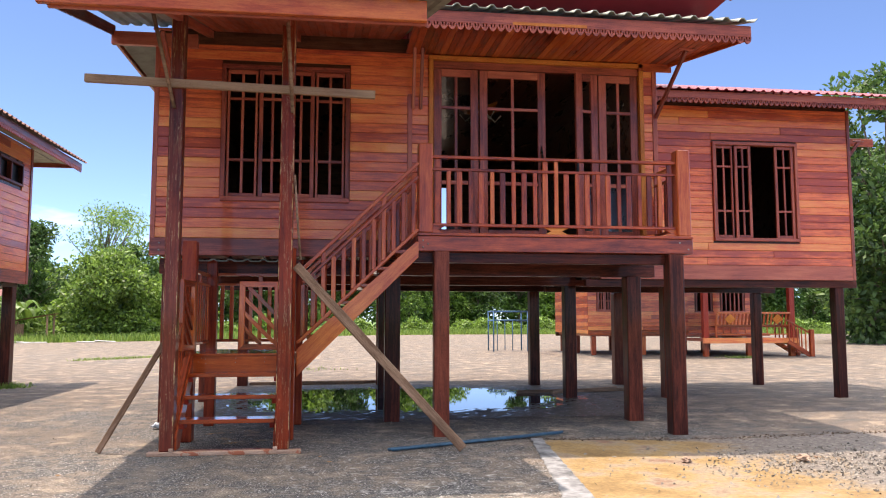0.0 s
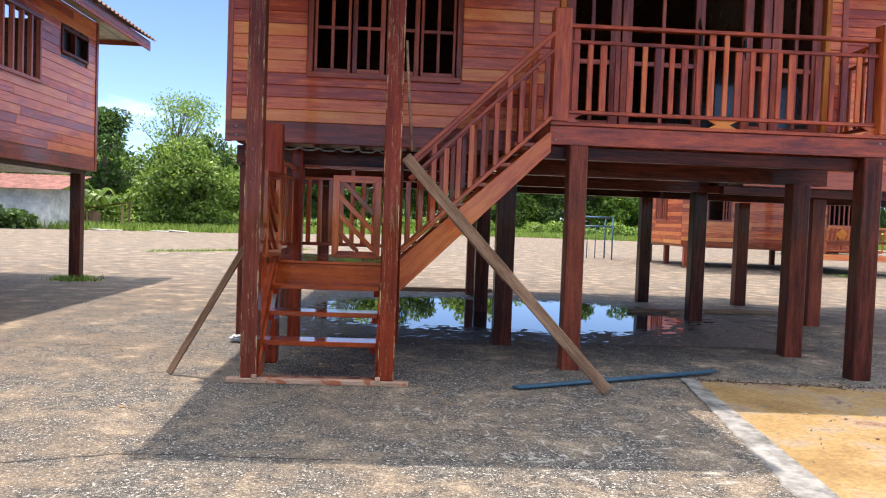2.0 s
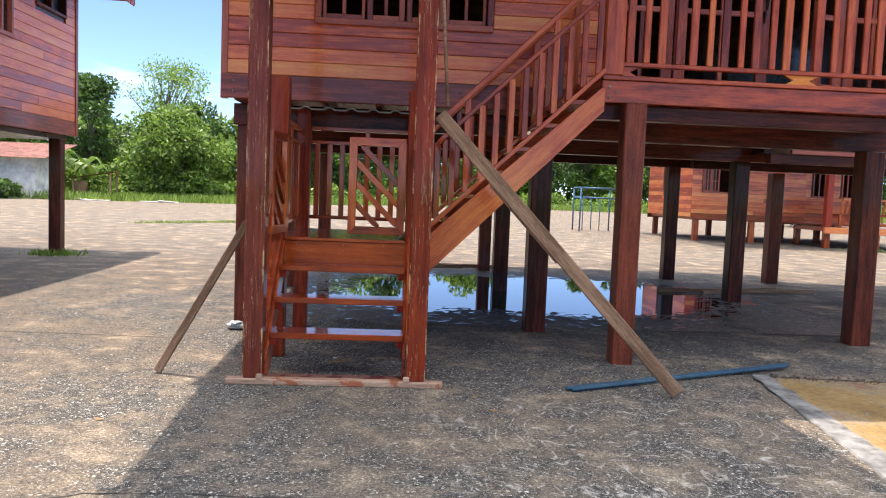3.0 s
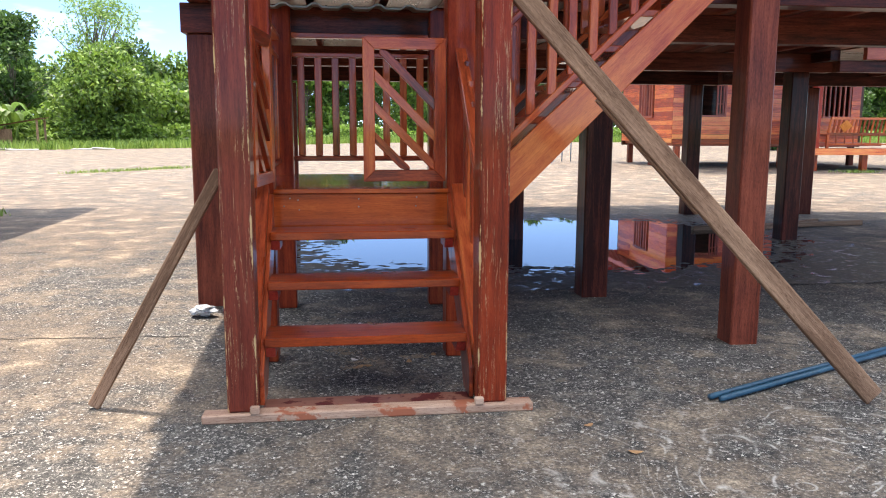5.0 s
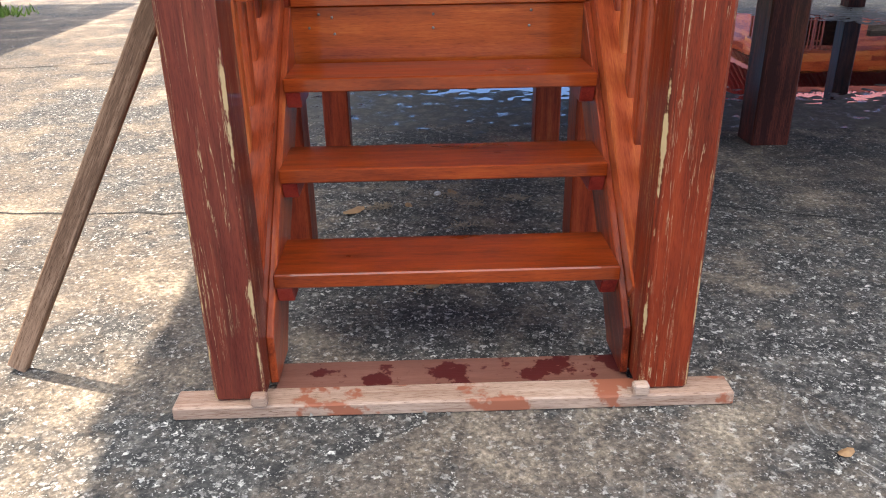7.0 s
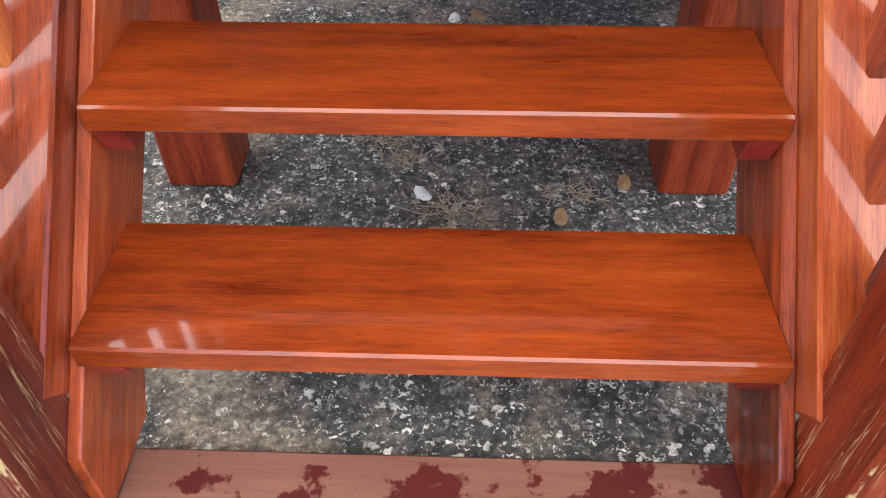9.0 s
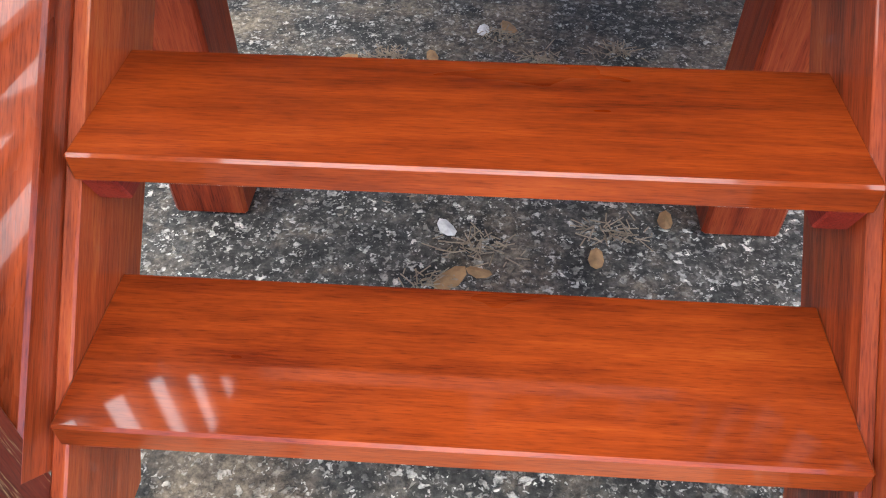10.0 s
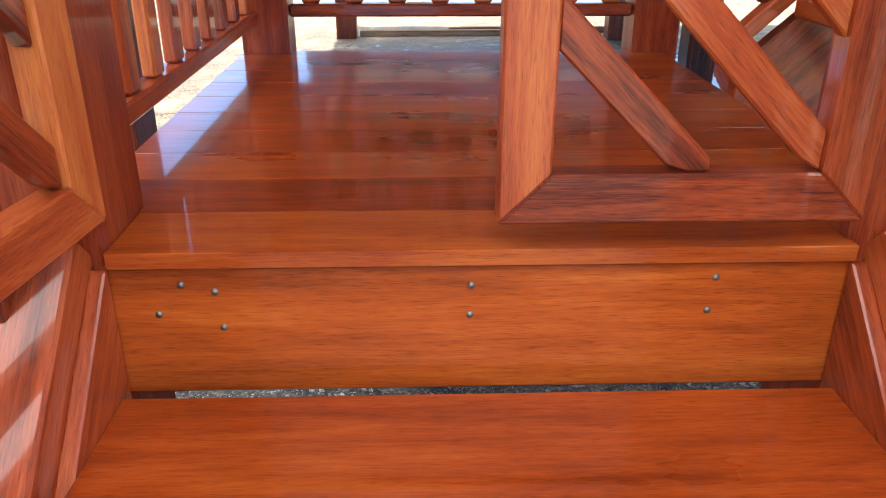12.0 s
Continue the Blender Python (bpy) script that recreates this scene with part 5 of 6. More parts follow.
# ---- neighbouring house on stilts ----
NX = -5.45
nw = wall_core("wall_neighbour", "y", NX - 0.09, 0.09, -7.0, 9.16, 2.1, 4.95, [(5.0, 6.78, 3.44, 4.42), (7.62, 8.66, 4.11, 4.48)], "varnished red-brown timber wall of the neighbouring house")
siding(nw, "y", NX, 3.0, 9.16, 2.33, 4.93, [(4.94, 6.84, 3.38, 4.48), (7.57, 8.71, 4.06, 4.53)], 1, pitch=0.15)
tagged(wall_core("wall_neighbour_back", "x", 9.07, 0.09, -11.0, NX - 0.1, 2.1, 4.95, [], "timber rear wall of the neighbouring house"), "timber rear wall of the neighbouring house")
tagged(box("floor_neighbour", -11.0, NX - 0.1, -7.0, 9.05, 2.0, 2.1, SHADED_IN), "timber floor of the neighbouring house, coloured dark for the unlit room", "floor", "", "structure")
nb = empty("neighbour_beam", (NX, 5, 2.1), "dark timber sill beam of the neighbouring house", "beam", "", "structure")
box("beam", NX - 0.02, NX + 0.03, 0.0, 9.2, 2.08, 2.325, FRAME, nb)
tagged(box("trim_neighbour", NX - 0.04, NX + 0.04, 9.1, 9.2, 2.08, 4.95, FRAME), "dark timber corner board", "trim", "", "structure")
w3 = empty("window_3", (NX, 5.9, 3.4), "dark timber barred side window", "window", "", "structure")
for z0, z1 in ((3.38, 3.44), (4.42, 4.48)):
    box("window_frame", NX - 0.05, NX + 0.06, 4.94, 6.84, z0, z1, FRAME, w3)
for y in (4.97, 5.27, 5.57, 5.87, 6.17, 6.47, 6.77):
    box("bar", NX - 0.03, NX + 0.04, y, y + 0.06, 3.441, 4.419, FRAME, w3)
w4 = empty("window_4", (NX, 8.1, 4.1), "small dark sliding window high in the side wall", "window", "", "structure")
for z0, z1 in ((4.06, 4.11), (4.48, 4.53)):
    box("window_frame", NX - 0.05, NX + 0.05, 7.57, 8.71, z0, z1, POST, w4)
for y in (7.57, 8.1, 8.66):
    box("window_frame", NX - 0.05, NX + 0.045, y, y + 0.05, 4.111, 4.479, POST, w4)
box("pane", NX - 0.06, NX - 0.055, 7.62, 8.66, 4.111, 4.479, IRON, w4, "dark tinted pane", bevel=0)
nr = empty("neighbour_roof", (NX, 5, 5.0), "brown tiled roof of the neighbouring house with a lace eave", "roof", "", "structure")
box("fascia", -4.93, -4.90, -8.0, 10.66, 4.83, 4.95, FRAME, nr)
lace("lace", (-4.91, -2.0, 0), (-4.91, 10.66, 0), 4.83, 0.09, FRAME, nr)
box("end_fascia", -11, -4.94, 10.63, 10.66, 4.84, 4.97, FRAME, nr)
outline("soffit", [(-4.94, -8, 4.87), (-4.94, 10.6, 4.87), (NX + 0.03, 10.6, 4.94), (NX + 0.03, -8, 4.94)], 0.02, ROOFGREY, nr, "pale eave lining", Vector((0, 0, 1)))
outline("soffit", [(NX, 9.2, 4.94), (NX, 10.62, 4.94), (-11, 10.62, 4.94), (-11, 9.2, 4.94)], 0.02, ROOFGREY, nr, "pale eave lining", Vector((0, 0, 1)))
roof_sheet("roof_sheet", [(-4.82, -8.0, 4.96), (-4.82, 10.72, 4.96), (-8.0, 10.72, 6.6), (-8.0, -8.0, 6.6)], TILE, nr, wave=0.2, amp=0.035, label="brown profiled roof tiles")
roof_sheet("roof_sheet", [(-11.2, -8.0, 4.96), (-11.2, 10.72, 4.96), (-8.0, 10.72, 6.6), (-8.0, -8.0, 6.6)], TILE, nr, wave=0.2, amp=0.035, label="brown profiled roof tiles")
for px, py in ((-5.56, 8.68), (-5.56, 5.4), (-5.56, 2.0), (-10.8, 8.68), (-8.2, 8.68)):
    stilt(px, py, 2.0, 0.2)

# ---- far house on short posts ----
fx, fy, fz = 10.55, 21.0, 0.66
FW = (10.95, 12.3, 1.72, 2.95)
fw = wall_core("wall_far_front", "x", fy, 0.1, fx, 14.6, fz + 0.18, 3.6, [FW], "varnished red timber board wall of the far house")
siding(fw, "x", fy, fx, 14.6, fz + 0.29, 3.55, [(FW[0] - 0.06, FW[1] + 0.06, FW[2] - 0.06, FW[3] + 0.06)], -1, pitch=0.145)
box("beam", fx, 14.6, fy - 0.05, fy + 0.0, fz + 0.12, fz + 0.285, RAIL, fw)
fl = wall_core("wall_far_left", "y", fx, 0.1, fy + 0.1, 25.5, fz + 0.16, 3.6, [(22.6, 23.8, 1.72, 2.95)], "varnished red timber side wall of the far house")
siding(fl, "y", fx, fy - 0.02, 25.5, fz + 0.16, 3.55, [(22.5, 23.9, 1.66, 3.0)], -1, pitch=0.145)
casement("window_5", FW[0], FW[1], FW[2], FW[3], fy - 0.01, [(10.96, 11.22, "leaf"), (11.23, 11.5, "leaf"), (11.5, 12.02, "gap"), (12.03, 12.29, "leaf")], "dark timber window with an open leaf")
for yy in (22.6,):
    w6 = empty("window_6", (fx, yy + 0.6, 1.72), "dark timber barred window of the far house", "window", "", "structure")
    for k in range(6):
        box("bar", fx - 0.06, fx + 0.02, yy + k * 0.225, yy + k * 0.225 + 0.07, 1.72, 2.95, FRAME, w6)
    box("window_frame", fx - 0.07, fx + 0.03, yy - 0.05, yy + 1.25, 2.95, 3.02, FRAME, w6)
    box("window_frame", fx - 0.07, fx + 0.03, yy - 0.05, yy + 1.25, 1.65, 1.72, FRAME, w6)
fback = wall_core("wall_far_back", "x", 22.4, 0.1, 14.6, 18.1, fz, 3.6, [(15.6, 16.3, 1.72, 2.9), (16.7, 17.7, 1.72, 2.9)], "timber wall behind the far veranda")
siding(fback, "x", 22.4, 14.6, 18.1, fz, 3.55, [(15.55, 16.35, 1.66, 2.96), (16.65, 17.75, 1.66, 2.96)], -1, pitch=0.145)
tagged(wall_core("wall_far_inner", "x", 25.5, 0.1, fx, 18.1, fz, 3.6, [], "timber rear wall of the far house"), "timber rear wall of the far house")
tagged(wall_core("wall_far_right", "y", 18.1, 0.1, 22.4, 25.5, fz, 3.6, [], "timber end wall of the far house"), "timber end wall of the far house")
for x0, x1 in ((15.6, 16.3), (16.7, 17.7)):
    w7 = empty("window_7", (x0, 22.4, 1.7), "dark timber barred window behind the veranda", "window", "", "structure")
    n = int((x1 - x0) / 0.2)
    for k in range(n + 1):
        xx = x0 + (x1 - x0 - 0.06) * k / n
        box("bar", xx, xx + 0.06, 22.36, 22.42, 1.72, 2.9, FRAME, w7)
    box("window_frame", x0 - 0.06, x1 + 0.06, 22.34, 22.42, 2.9, 2.96, FRAME, w7)
    box("window_frame", x0 - 0.06, x1 + 0.06, 22.34, 22.42, 1.66, 1.72, FRAME, w7)
tagged(box("floor_far", fx + 0.13, 18.1, fy + 0.13, 25.5, fz + 0.06, fz + 0.16, FRAME), "timber floor of the far house", "floor", "", "structure")
tagged(box("floor_veranda", 14.3, 18.05, 19.19, fy + 0.12, fz - 0.1, fz, FRAME), "timber floor of the far veranda", "floor", "", "structure")
fb = empty("veranda_beam", (17, 19.2, fz), "bright orange timber edge beam of the far veranda", "beam", "", "structure")
box("beam", 14.3, 18.05, 19.1, 19.18, fz - 0.17, fz + 0.03, SIDING, fb)
for px, py in ((10.8, 21.15), (12.8, 21.15), (14.5, 21.2), (10.8, 23.2), (10.8, 25.3), (13, 25.3), (16, 25.3), (17.5, 25.3), (14.5, 19.35), (17.9, 19.35), (16.2, 19.35), (18, 22.6), (16, 22.6)):
    p = box("house_post", px - 0.09, px + 0.09, py - 0.09, py + 0.09, -0.01, (fz - 0.101 if py < 20 else fz + 0.059), RAIL if py < 22 else POST)
    tagged(p, "short square red-brown post under the far house", "post", "far house posts")
for px in (14.5, 17.92):
    tagged(box("veranda_post", px - 0.1, px + 0.1, 19.25, 19.45, fz + 0.001, 3.6, CLEAT), "dark red square veranda post", "post", "veranda posts")
fr_ = empty("far_roof", (15, 22, 3.7), "red sheet roof of the far house", "roof", "", "structure")
roof_sheet("roof_sheet", [(9.6, 18.4, 3.55), (18.6, 18.4, 3.55), (18.6, 22.4, 5.2), (9.6, 22.4, 5.2)], ROOFRED, fr_)
roof_sheet("roof_sheet", [(9.6, 26.5, 3.55), (18.6, 26.5, 3.55), (18.6, 22.4, 5.2), (9.6, 22.4, 5.2)], ROOFRED, fr_)
box("fascia", 9.65, 18.6, 18.42, 18.46, 3.42, 3.56, FRAME, fr_)
box("fascia", 9.62, 9.66, 18.5, 26.5, 3.42, 3.56, FRAME, fr_)


def bench_rail(x0, x1):
    b_ = empty("veranda_bench", ((x0 + x1) / 2, 19.3, fz), "reddish timber veranda bench with slatted back and orange diamonds", "bench", "veranda benches")
    y = 19.3
    bar("top_rail", (x0, y - 0.12, fz + 0.95), (x1, y - 0.12, fz + 0.95), 0.06, 0.07, RAIL, b_)
    bar("seat_back_rail", (x0, y, fz + 0.48), (x1, y, fz + 0.48), 0.06, 0.07, RAIL, b_)
    box("seat", x0, x1, y + 0.02, y + 0.42, fz + 0.42, fz + 0.46, RAIL, b_)
    bar("lower_rail", (x0, y, fz + 0.16), (x1, y, fz + 0.16), 0.04, 0.04, RAIL, b_)
    n = int((x1 - x0) / 0.14)
    for k in range(n + 1):
        x = x0 + (x1 - x0) * k / n
        bar("slat", (x, y - 0.01, fz + 0.51), (x, y - 0.115, fz + 0.92), 0.07, 0.025, RAIL, b_, up=(0, 1, 0))
        if k % 2 == 0:
            bar("slat", (x, y, fz + 0.18), (x, y, fz + 0.45), 0.04, 0.025, RAIL, b_, up=(0, 1, 0))
    for x in (x0 + 0.5, x1 - 0.5):
        outline("diamond", [(x - 0.22, y - 0.09, fz + 0.72), (x, y - 0.045, fz + 0.53), (x + 0.22, y - 0.09, fz + 0.72), (x, y - 0.14, fz + 0.91)], 0.03, TRIM, b_, "bright orange diamond inlay", Vector((0, -1, 0)))
    for x in (x0, x1):
        box("leg", x - 0.04, x + 0.04, y - 0.03, y + 0.05, fz + 0.001, fz + 0.46, RAIL, b_)


bench_rail(14.9, 17.78)
fs = empty("veranda_steps", (18.1, 19.5, 0), "small reddish timber steps with a slatted rail at the veranda end", "stairs")
for k in range(3):
    box("tread", 17.60 + k * 0.28, 17.90 + k * 0.28, 19.0, 19.9, 0.44 - k * 0.17, 0.48 - k * 0.17, RAIL, fs)
for y in (18.97, 19.91):
    bar("stringer", (17.55, y, 0.55), (18.45, y, 0.02), 0.04, 0.16, RAIL, fs)
    bar("handrail", (17.50, y, 1.35), (18.45, y, 0.85), 0.05, 0.06, RAIL, fs)
    for k in range(6):
        x = 17.60 + k * 0.16
        bar("baluster", (x, y, 0.55 - (x - 17.55) * 0.55), (x, y, 1.32 - (x - 17.50) * 0.53), 0.05, 0.025, RAIL, fs, up=(0, 1, 0))
    box("end_post", 18.40, 18.55, y - 0.07, y + 0.07, 0, 1.0, RAIL, fs)

# ---- blue steel frame in the yard ----
cg = empty("steel_frame", (8.4, 25.5, 0), "empty blue painted tubular steel frame standing on the concrete", "frame")
cx, cy, cw, ch = 8.4, 25.6, 0.75, 1.72
for sx in (-1, 1):
    for sy in (-1, 1):
        tube("leg", [(cx + sx * cw, cy + sy * 0.6, 0), (cx + sx * cw, cy + sy * 0.6, ch)], 0.03, CAGE, cg, sides=6)
    tube("rail", [(cx + sx * cw, cy - 0.6, ch), (cx + sx * cw, cy + 0.6, ch)], 0.03, CAGE, cg, sides=6)
    tube("rail", [(cx + sx * cw, cy - 0.6, ch - 0.4), (cx + sx * cw, cy + 0.6, ch - 0.4)], 0.025, CAGE, cg, sides=6)
for sy in (-1, 1):
    for z in (ch, ch - 0.38):
        tube("rail", [(cx - cw, cy + sy * 0.6, z), (cx + cw, cy + sy * 0.6, z)], 0.03, CAGE, cg, sides=6)
for k in range(3):
    tube("stud", [(cx - 0.35 + k * 0.35, cy + 0.6, ch - 0.38), (cx - 0.35 + k * 0.35, cy + 0.6, 0)], 0.02, CAGE, cg, sides=6)

# ---- plants ----
def leaves(rng, centres, radii, n, size, flat=0.55, droop=0.3):
    """Loose leaf blades spread through clumps; returns vertices and faces."""
    c = np.array(centres)
    r = np.array(radii)
    k = rng.choice(len(c), n, p=(r ** 2) / np.sum(r ** 2))
    d = rng.normal(size=(n, 3))
    d /= np.linalg.norm(d, axis=1)[:, None]
    rad = r[k] * rng.uniform(0.35, 1.08, n) ** 0.6
    p = c[k] + d * rad[:, None] * np.array([1, 1, flat + 0.25])
    a = rng.normal(size=(n, 3)) + d * 0.8
    a[:, 2] -= droop
    a /= np.linalg.norm(a, axis=1)[:, None]
    b_ = np.cross(a, rng.normal(size=(n, 3)))
    b_ /= np.linalg.norm(b_, axis=1)[:, None] + 1e-9
    s = size * rng.uniform(0.6, 1.4, n)[:, None]
    v = np.stack([p, p + a * s * 0.5 + b_ * s * 0.24, p + a * s, p + a * s * 0.5 - b_ * s * 0.24], axis=1).reshape(-1, 3)
    return v, np.arange(4 * n).reshape(-1, 4)


def mesh_of(name, v, f, mat):
    me = bpy.data.meshes.new(name)
    me.from_pydata(v.tolist(), [], f.tolist())
    me.materials.append(mat)
    return new(name, me)


def tree(name, at, h, spread, trunk_h, mat, seed, n=5000, size=0.34, clumps=16, label="", category="tree", group="", tall=0.5, stems=1, sparse=1.0):
    rng = np.random.default_rng(seed)
    t = empty(name, at, label, category, group)
    cs, rs = [], []
    for k in range(clumps):
        a = rng.uniform(0, 2 * math.pi)
        u = rng.uniform(0, 1)
        z = trunk_h + (h - trunk_h) * u
        prof = math.sin(math.pi * min(1, 0.12 + 0.8 * u)) ** 0.7
        rr = spread * prof * rng.uniform(0.25, 0.85)
        cs.append((rr * math.cos(a), rr * math.sin(a), z - 0.1 * h * 0.3))
        rs.append(spread * rng.uniform(0.22, 0.42) * sparse)
    trunk = bmesh.new()

    def limb(p, q, r0, r1, n_=5):
        pts = []
        p, q = Vector(p), Vector(q)
        for i in range(n_ + 1):
            f = i / n_
            pt = p.lerp(q, f) + Vector(rng.normal(size=3)) * 0.03 * h * 0.15 * math.sin(math.pi * f)
            pts.append((pt, r0 + (r1 - r0) * f))
        rings = []
        for pt, rad in pts:
            d = (q - p).normalized()
            a_ = d.orthogonal().normalized()
            c_ = d.cross(a_)
            rings.append([trunk.verts.new(pt + (a_ * math.cos(2 * math.pi * i / 6) + c_ * math.sin(2 * math.pi * i / 6)) * rad) for i in range(6)])
        for x, y in zip(rings, rings[1:]):
            for i in range(6):
                trunk.faces.new((x[i], x[(i + 1) % 6], y[(i + 1) % 6], y[i]))
    tops = []
    for s in range(stems):
        o = Vector((rng.uniform(-0.1, 0.1) * spread * (stems > 1), rng.uniform(-0.1, 0.1) * spread * (stems > 1), 0))
        top = o * 3 + Vector((0, 0, trunk_h + (h - trunk_h) * 0.45))
        limb(o - Vector((0, 0, 0.15)), top, 0.022 * h, 0.009 * h)
        tops.append((o, top))
    for k, (c_, r_) in enumerate(zip(cs, rs)):
        o, top = tops[k % stems]
        f = min(1, max(0.35, (c_[2] * 0.6) / top.z))
        limb(o.lerp(top, f), c_, 0.007 * h, 0.002 * h, 4)
    tr = part("trunk", trunk, BARK, None)
    tr.parent = t
    v, f = leaves(rng, cs, rs, n, size)
    cr = mesh_of("crown", v, f, mat)
    cr.parent = t
    return t


tree("mango_tree", (-15.0, 49.0, -0.1), 5.9, 3.5, 0.9, LEAF_A, 11, 26000, 0.28, 60, "broad rounded dark green leafy tree by the yard edge", stems=3)
tree("feathery_tree", (-18.2, 60.5, -0.1), 10.8, 4.4, 6.6, LEAF_C, 12, 3800, 0.24, 34, "tall slender tree with a thin feathery crown", sparse=0.75, stems=2)
tree("yard_tree", (32.5, 33.0, -0.1), 15.5, 5.0, 1.5, LEAF_B, 13, 16000, 0.42, 44, "tall dense green tree at the side of the yard")
tree("yard_tree", (37.0, 40.0, -0.1), 12.0, 4.5, 1.0, LEAF_A, 14, 9000, 0.42, 30, "leafy green tree at the side of the yard")
tree("yard_tree", (27.0, 42.0, -0.1), 8.5, 3.4, 0.8, LEAF_B, 17, 8000, 0.4, 26, "dark green leafy tree behind the far house")
tree("yard_tree", (-22.5, 55.0, -0.1), 8.5, 3.2, 2.0, LEAF_B, 15, 6500, 0.36, 24, "dark leafy tree behind the neighbouring house")
tree("yard_tree", (-28.0, 52.0, -0.1), 7.5, 3.6, 0.8, LEAF_A, 16, 7000, 0.4, 24, "green leafy tree behind the neighbouring house")
belt = [tree("belt_tree", (-8.0, 74.0, -0.1), 8.5, 3.6, 1.4, LEAF_B, 21, 6000, 0.5, 24, "green tree of the belt behind the yard", "tree", "tree belt"),
        tree("belt_tree", (0.0, 80.0, -0.1), 10.5, 3.2, 3.5, LEAF_B, 22, 5000, 0.5, 22, "tall green tree of the belt behind the yard", "tree", "tree belt"),
        tree("belt_tree", (8.0, 77.0, -0.1), 9.0, 4.0, 1.0, LEAF_A, 23, 6500, 0.5, 26, "green tree of the belt behind the yard", "tree", "tree belt")]
rng = random.Random(31)
for k in range(44):
    x = -62 + k * 3.4 + rng.uniform(-1.2, 1.2)
    y = edge_y(x) + rng.uniform(16, 28)
    if abs(x + 8) < 2 or abs(x) < 2 or abs(x - 8) < 2:
        continue
    c_ = copy_thing(belt[k % 3], pose(x, y, -0.1, 0, 0, rng.uniform(0, 360)))
    s = rng.uniform(0.75, 1.15) * (0.72 if x < -9 else 1.0)
    c_.scale = (s, s, s * rng.uniform(0.9, 1.15))

nrng = np.random.default_rng(5)
n = 42000
hx = nrng.uniform(-34, 70, n)
hy = np.array([edge_y(x) for x in hx]) + 5.0 + nrng.uniform(0, 4.5, n) + np.sin(hx * 0.5)
hh = 1.15 + 0.35 * np.sin(hx * 0.9) + 0.3 * np.sin(hx * 2.3 + 1)
hz = nrng.uniform(0, 1, n) ** 0.6 * np.clip(hh, 0.5, 2.0)
a = nrng.normal(size=(n, 3))
a[:, 2] = np.abs(a[:, 2]) * 0.6
a /= np.linalg.norm(a, axis=1)[:, None]
w = np.cross(a, nrng.normal(size=(n, 3)))
w /= np.linalg.norm(w, axis=1)[:, None]
p = np.stack([hx, hy, hz - 0.1], axis=1)
s = nrng.uniform(0.18, 0.42, n)[:, None]
v = np.stack([p, p + a * s * 0.5 + w * s * 0.3, p + a * s, p + a * s * 0.5 - w * s * 0.3], axis=1).reshape(-1, 3)
def thicket(name, m, x0, x1, y_off, depth, h, size, mat, label):
    hx = nrng.uniform(x0, x1, m)
    hy = np.array([edge_y(x) for x in hx]) + y_off + nrng.uniform(0, depth, m)
    top = h * (0.75 + 0.2 * np.sin(hx * 0.37) + 0.15 * np.sin(hx * 1.1 + 2) + 0.1 * np.sin(hx * 2.9))
    hz = nrng.uniform(0, 1, m) ** 0.7 * top
    a = nrng.normal(size=(m, 3))
    a /= np.linalg.norm(a, axis=1)[:, None]
    w = np.cross(a, nrng.normal(size=(m, 3)))
    w /= np.linalg.norm(w, axis=1)[:, None]
    p = np.stack([hx, hy, hz - 0.1], axis=1)
    s = nrng.uniform(0.6, 1.3, m)[:, None] * size
    v = np.stack([p, p + a * s * 0.5 + w * s * 0.3, p + a * s, p + a * s * 0.5 - w * s * 0.3], axis=1).reshape(-1, 3)
    return tagged(mesh_of(name, v, np.arange(4 * m).reshape(-1, 4), mat), label, "shrubs", "", "stuff")


thicket("undergrowth", 60000, -60, 95, 30, 5, 7.5, 0.6, LEAF_B, "dark green undergrowth and far trees behind the yard")
thicket("undergrowth", 16000, -34, -9, 9, 4, 4.0, 0.45, LEAF_A, "bright green bushes at the yard edge")
thicket("undergrowth", 9000, -28, -20.6, -2.6, 1.6, 1.9, 0.3, LEAF_B, "dark green shrubs overgrowing the white shed")
hedge = mesh_of("shrub_belt", v, np.arange(4 * n).reshape(-1, 4), LEAF_A)
tagged(hedge, "dense low green shrubs along the yard edge", "shrubs", "", "stuff")


def grass_patch(name, xs, ys, hts, label, mat=None):
    m = len(xs)
    ang = nrng.uniform(0, 2 * math.pi, m)
    lean = nrng.normal(0, 0.35, (m, 2)) * hts[:, None]
    wd = np.stack([np.cos(ang), np.sin(ang), np.zeros(m)], axis=1) * (hts * 0.09 + 0.004)[:, None]
    b0 = np.stack([xs, ys, np.full(m, 0.0) - 0.12 * (name == "grass_strip")], axis=1)
    tip = b0 + np.stack([lean[:, 0], lean[:, 1], hts], axis=1)
    vv = np.stack([b0 - wd, b0 + wd, tip], axis=1).reshape(-1, 3)
    return tagged(mesh_of(name, vv, np.arange(3 * m).reshape(-1, 3), mat or GRASS), label, "grass", "", "stuff")


n = 60000
gx = nrng.uniform(-34, 60, n)
gy = np.array([edge_y(x) for x in gx]) + nrng.uniform(-0.6, 9, n)
grass_patch("grass_strip", gx, gy, nrng.uniform(0.2, 0.75, n), "bright green rough grass along the yard edge")
n = 1300
f = nrng.uniform(0, 1, n)
grass_patch("grass_tufts", -7.6 + f * 4.6 + nrng.normal(0, 0.12, n), 19.2 + f * 5.2 + nrng.normal(0, 0.25, n), nrng.uniform(0.03, 0.11, n), "low grass growing along a crack in the concrete")
grass_patch("grass_tufts", nrng.normal(-5.5, 0.22, 420), nrng.normal(8.5, 0.16, 420), nrng.uniform(0.03, 0.13, 420), "small grass tuft at the foot of a house post")
